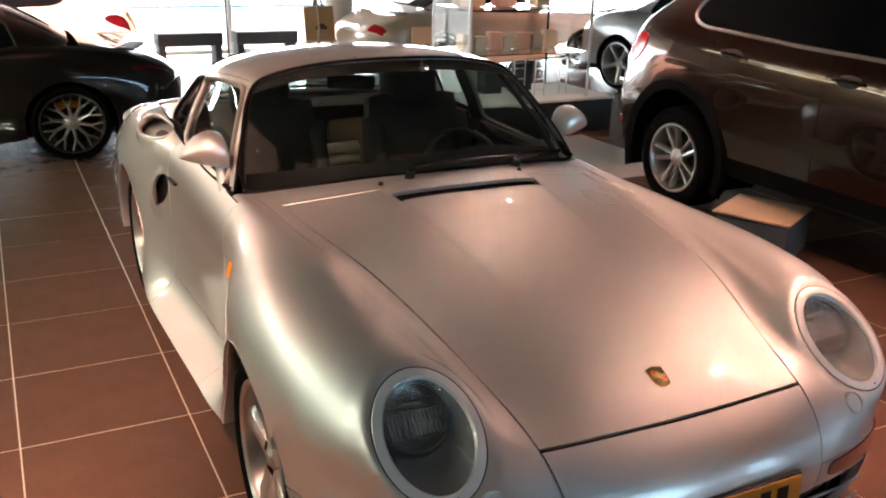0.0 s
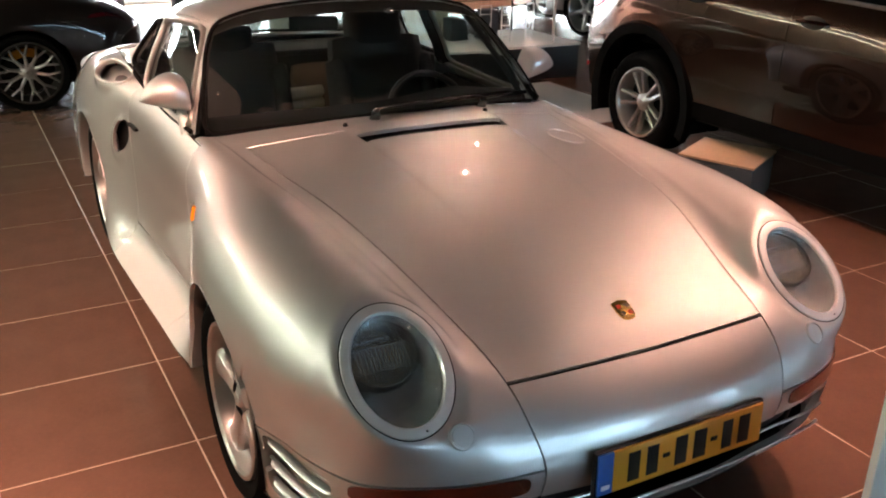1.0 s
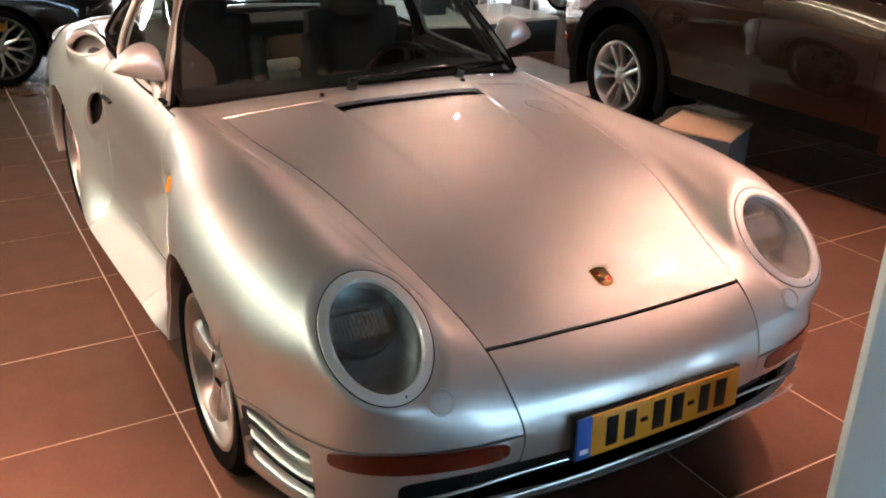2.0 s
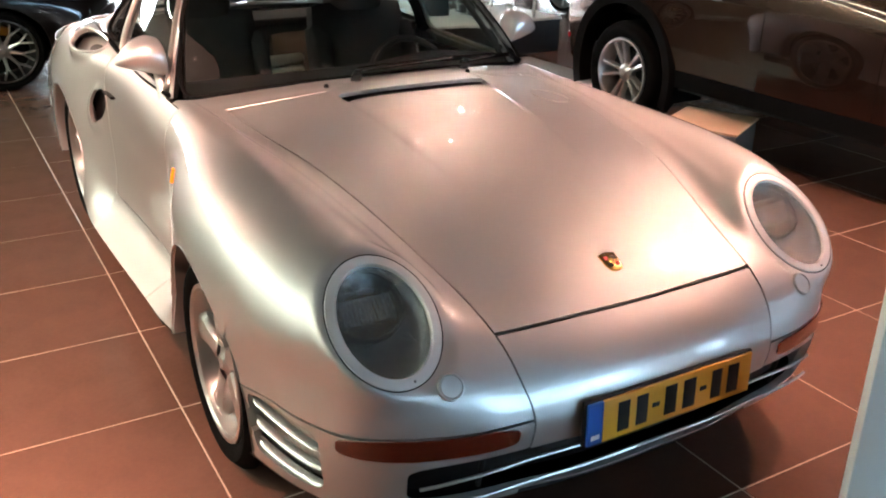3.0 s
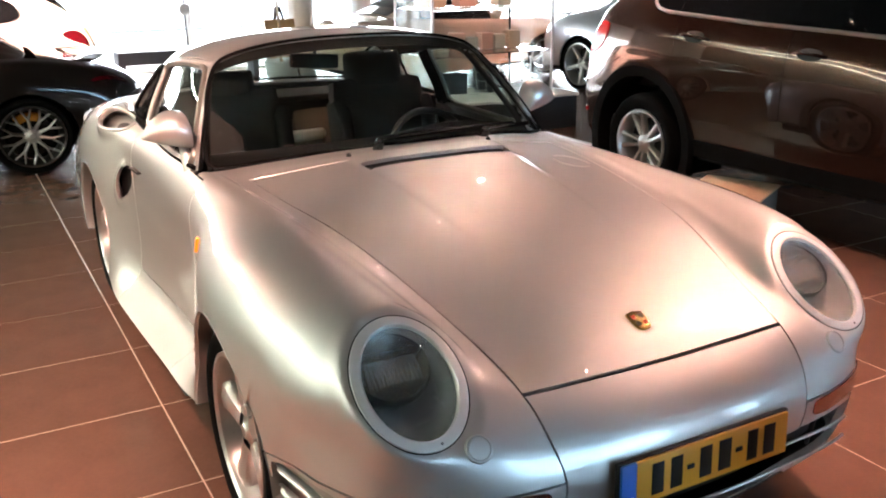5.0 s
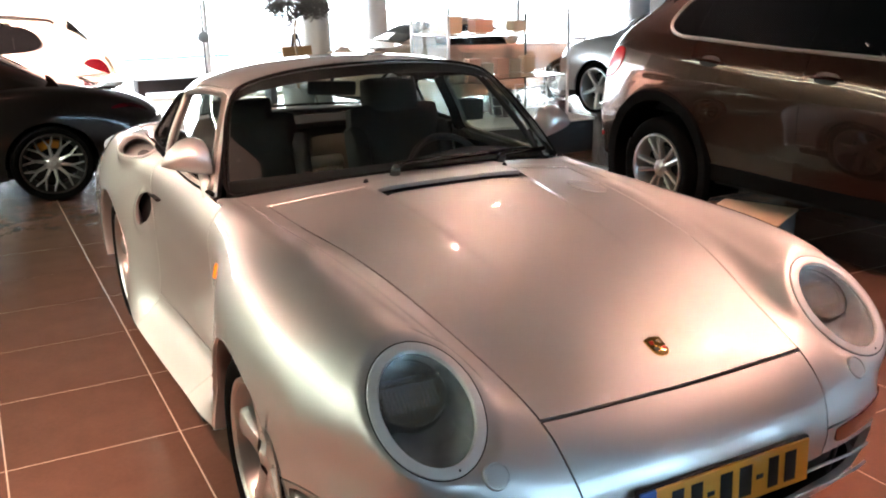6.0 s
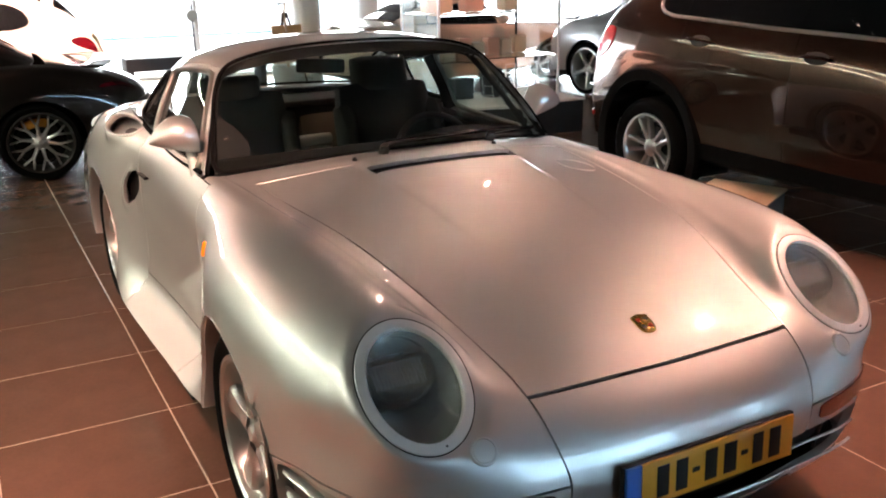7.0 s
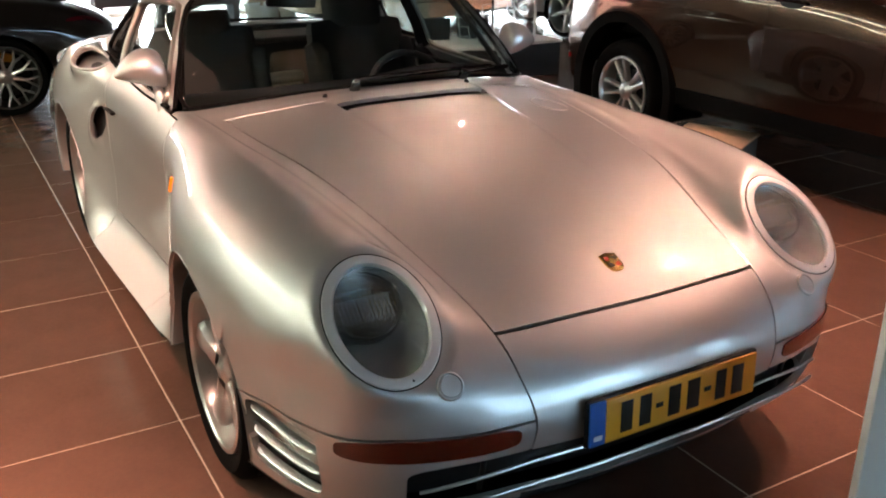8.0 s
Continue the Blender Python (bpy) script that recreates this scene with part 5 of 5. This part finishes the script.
def coupe(paint, roof_paint, label, m, wheel_style, rim_paint, wheel_label, caliper=None, lamp_bar=False):
    """A rear-engined coupe at the pose m, nose towards local -y."""
    ob = thing("coupe", m, label, "car")
    A = both(round_cut(0, AXLE_Z, FRONT_R), round_cut(WHEELBASE, AXLE_Z, REAR_R))
    part("bonnet", panel(SKIN, steps(5, 10, 30), steps(-2, 2, 20)), paint, ob)
    part("front_bumper", panel(SKIN, steps(0, 5, 24), steps(-2, 2, 20)), paint, ob)
    part("cowl_panel", panel(SKIN, steps(10, 11, 6), steps(-4, 4, 24)), paint, ob)
    part("engine_lid", panel(SKIN, steps(15.35, 18, 16), steps(-4, 4, 24)), paint, ob)
    part("rear_bumper", panel(SKIN, steps(18, 19, 8), steps(-8, 8, 40)), paint, ob)
    part("roof", panel(HOUSE, steps(0.03, 3, 20), steps(-3.2, 3.2, 24)), roof_paint, ob)
    pane("windscreen", sheet(SCREEN, steps(0, 3, 10), steps(-4, 4, 16)), ob, DARK_GLASS)
    pane("rear_window", sheet(HOUSE, steps(3.02, 4.95, 10), steps(-2.4, 2.4, 16)), ob, DARK_GLASS)
    part("floor_pan", a_box(0, 1.2, .24, 1.5, 3.6, .1, bevel=.03), BLACK, ob)
    part("inner_cabin", a_box(0, 1.4, .62, 1.25, 1.4, .5, bevel=.06), LEATHER, ob)
    for s in (-1, 1):
        part("front_fender", panel(SKIN, steps(0, 10.7, 80), steps(2 * s, 8 * s, 40), cut=A), paint, ob)
        door = part("door", panel(SKIN, steps(10.7, 13.0, 20), steps(4 * s, 8 * s, 24), cut=A), paint, ob)
        part("door_handle", a_tube(SKIN.line([(12.5, 5.2 * s), (12.6, 5.2 * s), (12.8, 5.2 * s), (12.9, 5.2 * s)], .016), .012, n=8), paint, door)
        part("rear_fender", panel(SKIN, steps(13.0, 18, 60), steps(4 * s, 8 * s, 44), cut=A), paint, ob)
        part("rear_pillar", panel(HOUSE, steps(2.86, 5, 14), steps(2.35 * s, 6 * s, 16), gap=0), paint, ob)
        part("windscreen_pillar", panel(HOUSE, steps(0, .11, 3), steps(2.6 * s, 6 * s, 16), gap=0), paint, ob)
        pane("side_window", sheet(HOUSE, steps(.12, 2.85, 14), steps(3.25 * s, 5.98 * s, 10), out=-.003), ob, DARK_GLASS)
        part("window_frame", loop_tube(HOUSE.line([(u, s * v) for u, v in round_rect(.12, 2.85, 3.25, 5.95, (.3, .4))], .003), .010), BLACK, ob)
        part("headlamp", ellipse_loft([(LAMP_W, LAMP_H, -.02), (LAMP_W, LAMP_H, .004)] + [(LAMP_W * k, LAMP_H * k, .004 + .02 * (1 - k * k)) for k in (.9, .7, .4, .01)], 32), LENS, ob, m=lamp_frame(s))
        if lamp_bar:
            part("tail_lamp", panel(SKIN, steps(16.2, 17.8, 40), steps(4.3 * s, 6.1 * s, 40), gap=0, out=.006, flange=.015, keep=(17.0, 5.25 * s, .62, .13, -.75 * s)), RED_DARK, ob, "slim red tail lamp")
        else:
            part("tail_lamp", panel(SKIN, steps(17.35, 17.85, 6), steps(3.2 * s, 5.6 * s, 16), gap=0, out=.006, flange=.015), RED_LENS, ob, "red tail lamp")
        part("wing_mirror", a_lathe([(.0001, -.09), (.05, -.07), (.075, 0), (.06, .05), (.0001, .06)], n=18), paint, ob, m=Matrix.Translation((s * .86, .85, .98)) @ Matrix.Rotation(radians(90), 4, "Y"))
        for cy, r in ((0, FRONT_R), (WHEELBASE, REAR_R)):
            well = []
            for k in range(25):
                a = radians(-20 + 220 * k / 24)
                c, d = math.cos(a), math.sin(a)
                well.append([Vector((s * .87, cy + c * r, AXLE_Z + d * r)), Vector((s * .5, cy + c * r, AXLE_Z + d * r)), Vector((s * .5, cy, AXLE_Z))])
            bm = bmesh.new()
            grid_faces(bm, well)
            part("wheel_well", bm, RUBBER, ob)
            wheel(ob, (s * (.765 if cy else .75), cy, .322), s, .322, .25, .24, wheel_style, rim_paint, wheel_label, caliper)
    spoiler = spline([(-.70, 2.75, .915), (-.4, 2.86, .935), (0, 2.9, .94), (.4, 2.86, .935), (.70, 2.75, .915)], 6)
    part("rear_spoiler", a_tube(spoiler, .11, n=12, flat=.14), paint, ob)
    return ob


QUARTER = Matrix.Rotation(radians(-90), 4, "Z")
suv(BROWN, "brown metallic off-roader with dark windows and alloy wheels", Matrix.Translation((3.68, -.42, .004)), TWIN, "twin-spoke silver alloy wheel")
suv(WHITE_PAINT, "white off-roader with a dark red tail lamp", Matrix.Translation((-3.32, 8.30, .004)) @ QUARTER @ Matrix.Diagonal((.9, .9, .84, 1)), TWIN, "twin-spoke alloy wheel", tail=RED_DARK)
coupe(GREY_DARK, GREY_DARK, "dark grey coupe with mesh-spoke alloy wheels", Matrix.Translation((-3.09, 6.24, .004)) @ QUARTER @ Matrix.Diagonal((.97, .97, .93, 1)), MESH, ALLOY, "mesh-spoke alloy wheel with a gold caliper", YELLOW_CALIPER, True)
coupe(SILVER_BLUE, GREY_DARK, "pale silver coupe with a dark roof", Matrix.Translation((6.67, 4.75, .004)) @ Matrix.Rotation(radians(6), 4, "Z"), FIVE, ALLOY, "five-spoke alloy wheel")
coupe(ORANGE_PAINT, ORANGE_PAINT, "copper coloured coupe near the shop window", Matrix.Translation((6.15, 9.3, .004)) @ Matrix.Rotation(radians(90), 4, "Z") @ Matrix.Diagonal((1, 1, .9, 1)), FIVE, ALLOY, "five-spoke alloy wheel")
# ---- lamps on the ceiling ----
LAMP_WHITE = material("lamp_white", (0.75, 0.75, 0.74), 0.4, grain=0.03, scale=80)
first = None
# every spot gets a housing, the added fill spots included
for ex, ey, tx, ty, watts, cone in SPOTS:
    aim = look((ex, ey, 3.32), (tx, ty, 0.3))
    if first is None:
        first = thing("unseen_ceiling_spot", aim, "assumed white ceiling spot on a short stem, out of view", "ceiling lamp", "ceiling spots")
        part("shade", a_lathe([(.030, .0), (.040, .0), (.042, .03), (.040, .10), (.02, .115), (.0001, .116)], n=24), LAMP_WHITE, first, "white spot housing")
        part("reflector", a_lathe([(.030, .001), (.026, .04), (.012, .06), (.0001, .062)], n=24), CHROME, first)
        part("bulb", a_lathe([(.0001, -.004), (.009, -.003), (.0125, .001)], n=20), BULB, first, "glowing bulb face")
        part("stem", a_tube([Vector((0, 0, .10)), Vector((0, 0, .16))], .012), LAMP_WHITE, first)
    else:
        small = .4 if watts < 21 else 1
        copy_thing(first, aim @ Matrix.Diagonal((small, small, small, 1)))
for tx, ty, tl, watts in TUBES:
    tube_lamp = thing("tube_light", pose(tx, ty, 3.4), "white ceiling tube light with a housing", "ceiling lamp", "tube lights")
    part("housing", a_box(0, 0, -.025, .18, tl + .05, .05, bevel=.008), LAMP_WHITE, tube_lamp)
    part("diffuser", a_box(0, 0, -.056, .07, tl, .012, bevel=.004), TUBE_GLOW, tube_lamp, "glowing diffuser")

# ---- display plinth with a glass case ----
plinth = thing("display_plinth", pose(0, 0, 0), "long black display plinth with a pale top", "plinth")
part("body", a_box(2.75, 5.35, .155, 2.5, .95, .31, bevel=.01), BLACK, plinth, "black plinth body")
part("top", a_box(2.75, 5.35, .322, 2.52, .97, .024, bevel=.006), PLASTER, plinth, "white top board")
case = thing("glass_case", pose(0, 0, .334), "tall clear glass display case on a plinth", "display case")
for cx, cy, sx, sy in ((3.1, 4.97, 1.3, .008), (3.1, 5.72, 1.3, .008), (2.45, 5.345, .008, .742), (3.75, 5.345, .008, .742)):
    p = part("pane", a_box(cx, cy, .62, sx, sy, 1.24), CLEAR, case, smooth=False)
    p.visible_shadow = False
for cx, cy in ((2.45, 4.97), (3.75, 4.97), (2.45, 5.72), (3.75, 5.72)):
    part("corner_post", a_box(cx, cy, .62, .022, .022, 1.26, bevel=.003), BLACK if cx > 3 and cy > 5 else MULLION, case)
for z in (.42, .82):
    p = part("shelf", a_box(3.1, 5.345, z, 1.27, .72, .008), CLEAR, case, smooth=False)
# salmon boxes have softened colour, painting in the haze of the panes
for name, cx, cy, z, sx, sy, sz, mat, label in (
        ("poster_board", 2.72, 5.62, .004, .52, .02, .40, CREAM, "cream poster board in a glass case"),
        *[("gift_box", 2.62 + .155 * k, 5.38 + .03 * (k % 2), .428, .125, .12, h, mat, label) for k, (h, mat, label) in enumerate((
            (.15, BEIGE, "beige box on a glass shelf"), (.12, CREAM, "cream box on a glass shelf"), (.16, SALMON, "salmon box on a glass shelf, softened for the glass haze"),
            (.11, CREAM, "cream box on a glass shelf"), (.15, SALMON, "salmon box on a glass shelf, softened for the glass haze"), (.13, CREAM, "cream box on a glass shelf"), (.16, BEIGE, "beige box on a glass shelf")))],
        ("gift_box", 2.66, 5.40, .828, .26, .14, .16, BEIGE, "beige box on a glass shelf"),
        ("gift_box", 3.02, 5.38, .828, .20, .14, .12, SALMON, "salmon box on a glass shelf, softened for the glass haze"),
        ("gift_box", 3.42, 5.38, .828, .16, .12, .10, CREAM, "cream box on a glass shelf"),
        ("case_block", 2.98, 5.50, .004, .20, .16, .20, SLATE, "dark slate block on the plinth"),
        ("case_block", 3.34, 5.52, .004, .16, .14, .26, SLATE, "dark slate block on the plinth")):
    ob = thing(name, pose(cx, cy, .334 + z, 0, 0, random.uniform(-12, 12)), label, "box")
    part("body", a_box(0, 0, sz * .42, sx, sy, sz * .84, bevel=.004), mat, ob)
    part("lid", a_box(0, 0, sz * .92, sx + .006, sy + .006, sz * .16, bevel=.003), mat, ob)
for k, (cx, cy) in enumerate(((3.12, 5.2), (3.30, 5.12), (3.62, 5.2))):
    rack = thing("wire_rack", pose(cx, cy, .335, 0, 0, 10 * k), "white wire rack in a glass case", "rack", "wire racks")
    for e in (-1, 1):
        part("upright", a_tube([Vector((e * .06, 0, 0)), Vector((e * .06, 0, .34))], .005, n=8), PLATE_WHITE, rack)
    for z in (.06, .16, .26, .34):
        part("rung", a_tube([Vector((-.06, 0, z)), Vector((.06, 0, z))], .004, n=8), PLATE_WHITE, rack)

# ---- columns ----
def column(x, y, w, mat, label, cat="column"):
    ob = thing("column", pose(x, y, 0), label, cat)
    bm = bmesh.new()
    lathe(bm, [(w / 2, .10), (w / 2, HIGH)], n=40)
    part("shaft", bm, mat, ob)
    part("base_ring", a_lathe([(w / 2 + .012, 0), (w / 2 + .012, .09), (w / 2 + .004, .102), (w / 2 - .01, .102)], n=40), MULLION, ob)


column(3.12, 10.2, .38, PLASTER, "round white plastered column near the shop window")
column(4.55, 11.3, .34, GREY_COLUMN, "round grey column before the shop window")
column(7.95, 9.0, .34, GREY_COLUMN, "round grey column beside parked cars")

# ---- picture on an easel ----
easel = thing("easel", pose(2.65, 9.62, 0, 0, 0, 8), "dark wooden tripod easel", "easel")
for e in (-1, 1):
    part("leg", a_tube([Vector((e * .24, -.05, 0)), Vector((e * .03, .10, 1.02))], .013, n=8), DARK_WOOD, easel)
part("leg", a_tube([Vector((0, .50, 0)), Vector((0, .12, 1.0))], .013, n=8), DARK_WOOD, easel)
part("ledge", a_box(0, .0, .398, .50, .05, .022, bevel=.004), PALE_WOOD, easel)
part("top_clip", a_box(0, .10, .98, .05, .05, .07, bevel=.01), BLACK, easel)
art = thing("framed_picture", pose(2.65, 9.62, .412, -8, 0, 8), "small picture of a car in sepia tones on an easel", "picture")
part("canvas", a_box(0, .005, .225, .44, .022, .45, bevel=.003), SEPIA, art, "sepia canvas")
part("painted_form", a_box(.02, -.0075, .165, .17, .003, .045, bevel=.001), DARK_WOOD, art)
part("painted_form", a_box(.03, -.0075, .20, .08, .003, .035, bevel=.001), DARK_WOOD, art)
part("painted_form", a_box(-.02, -.0073, .07, .26, .003, .05, bevel=.001), PALE_WOOD, art)
stand = thing("sign_stand", pose(2.95, 7.0, 0), "beige notice board on a slim stand", "sign")
part("foot", a_lathe([(.14, 0), (.14, .01), (.02, .02), (.0001, .02)], n=28), BLACK, stand)
part("pole", a_tube([Vector((0, 0, .015)), Vector((0, 0, .64))], .012), MULLION, stand)
part("board", a_box(0, 0, .73, .29, .02, .20, bevel=.004), BEIGE, stand)

# ---- benches at the window ----
for bx in (1.15, 2.25):
    bench = thing("bench", pose(bx, 11.0, 0), "dark low bench before the shop window", "bench", "window benches")
    part("seat", a_box(0, 0, .34, .90, .40, .18, bevel=.02), SLATE, bench)
    for e in (-1, 1):
        part("leg", a_box(e * .39, 0, .125, .09, .34, .25, bevel=.01), SLATE, bench)
post = thing("sign_post", pose(1.82, 11.45, 0), "slim dark post with a round plate", "sign")
part("foot", a_lathe([(.16, 0), (.16, .015), (.03, .03), (.0001, .03)], n=28), BLACK, post)
part("pole", a_tube([Vector((0, 0, .02)), Vector((-.02, 0, 2.3))], .016), SLATE, post)
part("disc", a_lathe([(.0001, .012), (.075, .012), (.085, 0), (.075, -.012), (.0001, -.012)], n=32), GREY_COLUMN, post, m=pose(-.008, -.02, .95, 90, 0, 0))

# ---- dry potted tree ----
tree = thing("potted_tree", pose(2.40, 9.0, .0), "dry grey-leaved tree in a white pot", "potted plant")
part("pot", a_lathe([(.0001, 0), (.15, 0), (.17, .02), (.21, .38), (.22, .42), (.20, .42), (.19, .36), (.0001, .35)], n=36), PLASTER, tree)
trunk = spline([(0, 0, .34), (.02, .01, .7), (-.01, 0, 1.05), (.03, -.02, 1.3), (.0, 0, 1.55)], 8)
part("trunk", a_tube(trunk, .016, taper=lambda t: 1.2 - .7 * t), PALE_WOOD, tree)
rng = random.Random(4)
leaf = bmesh.new()
for k in range(22):
    a, el = rng.uniform(0, 6.28), rng.uniform(-.35, .9)
    L = rng.uniform(.3, .62)
    st = Vector((.01, 0, rng.uniform(1.2, 1.55)))
    en = st + Vector((math.cos(a) * math.cos(el), math.sin(a) * math.cos(el), math.sin(el) * .6)) * L
    mid = (st + en) / 2 + Vector((0, 0, .05))
    part("limb", a_tube(spline([st, mid, en], 4), .006, n=6, taper=lambda t: 1.1 - .8 * t), DARK_WOOD, tree)
    for j in range(190):
        p = st.lerp(en, rng.uniform(.35, 1.05)) + Vector((rng.gauss(0, .05), rng.gauss(0, .05), rng.gauss(0, .045)))
        m = Matrix.Translation(p) @ Euler((rng.uniform(0, 6), rng.uniform(0, 6), rng.uniform(0, 6))).to_matrix().to_4x4()
        s2 = rng.uniform(.6, 1.2)
        v = [leaf.verts.new(m @ Vector(q) * 1) for q in ((0, 0, 0), (.010 * s2, .018 * s2, .004), (0, .042 * s2, 0), (-.010 * s2, .018 * s2, .004))]
        leaf.faces.new(v)
tagged(part("foliage", leaf, GREY_LEAF, tree, "dry grey-green leaves", smooth=False), kind="stuff")

# ---- carton under the brown off-roader, pale sheet for the daylit floor ----
carton = thing("carton", pose(2.62, 1.50, 0, 0, 0, 29), "open cardboard carton with blue-grey sides", "box")
part("body", a_box(0, 0, .122, .50, .42, .24, bevel=.006), CARTON_BLUE, carton, "blue-grey carton sides")
part("flap", a_box(.02, .02, .252, .53, .45, .014, bevel=.004), CARTON, carton, "pale cardboard flap", m=pose(0, 0, 0, 2, 1.5, 0))
# thin pale sheet stands in for window light on the tiles
solo("daylit_floor_sheet", a_box(3.15, 4.0, .003, .85, 1.5, .006, bevel=.002), GREY_COLUMN, "pale grey sheet on the tiles, painting daylight on the floor", "mat")

# ---- white info panel near the viewer ----
info = thing("info_panel", pose(.20, -1.29, 0, 0, 0, -32), "tall blank white info panel on a flat base", "sign")
part("base_plate", a_box(.31, -.02, .008, .66, .36, .016, bevel=.004), MULLION, info)
part("panel", a_box(.30, 0, .93, .60, .035, 1.82, bevel=.004), INFO_WHITE, info)

# ---- street ----
fence = thing("street_fence", pose(-6, 21, -.12), "pale blue steel railing along the street", "fence")
for k in range(0, 61):
    part("picket", a_box(k * .28, 0, .55, .018, .018, 1.1, bevel=.004), FENCE_BLUE, fence)
for z in (.15, 1.08):
    part("rail", a_box(8.4, 0, z, 16.9, .05, .05, bevel=.006), FENCE_BLUE, fence)
# ---- floor tiles, each a bevelled slab in its bed of grout ----
def tile_mesh(w, d):
    g, e, t = .0027, .0022, .008
    w, d = w - 2 * g, d - 2 * g
    bm = bmesh.new()
    lo = [bm.verts.new((x * w / 2, y * d / 2, 0)) for x, y in ((-1, -1), (1, -1), (1, 1), (-1, 1))]
    mid = [bm.verts.new((x * w / 2, y * d / 2, t - .0015)) for x, y in ((-1, -1), (1, -1), (1, 1), (-1, 1))]
    hi = [bm.verts.new((x * (w / 2 - e), y * (d / 2 - e), t)) for x, y in ((-1, -1), (1, -1), (1, 1), (-1, 1))]
    for a, b in ((lo, mid), (mid, hi)):
        for k in range(4):
            bm.faces.new((a[k], a[(k + 1) % 4], b[(k + 1) % 4], b[k]))
    bm.faces.new(hi)
    return mesh_of("tile", bm, TILE, smooth=False)


XS = [-.90 - .598 * k for k in range(12, 0, -1)] + [-.90, -.253, .394, 1.04] + [1.04 + .647 * k for k in range(1, 15)]
YS = [.324 + .598 * k for k in range(-12, 20)]
meshes = {}
far = bmesh.new()
for i in range(len(XS) - 1):
    for j in range(len(YS) - 1):
        cx, cy, w, d = (XS[i] + XS[i + 1]) / 2, (YS[j] + YS[j + 1]) / 2, XS[i + 1] - XS[i], YS[j + 1] - YS[j]
        if cx - w / 2 < X0 + .1 or cx + w / 2 > X1 or cy - d / 2 < Y0 + .1 or cy + d / 2 > Y1 - .1:
            continue
        lift = -.008 + .0006 * random.random()
        if -3.6 < cx < 4.2 and -2.4 < cy < 8.5:
            key = round(w, 3)
            if key not in meshes:
                meshes[key] = tile_mesh(w, d)
            ob = new("tile", meshes[key])
            ob.parent = floor
            ob.location = (cx, cy, lift)
            ob.rotation_euler = (radians(random.uniform(-.04, .04)), radians(random.uniform(-.04, .04)), 0)
        else:
            box(far, cx, cy, lift + .004, w - .006, d - .006, .008)
tagged(part("tile_field", far, TILE, floor, "brown tiles further off", smooth=False), kind="stuff")
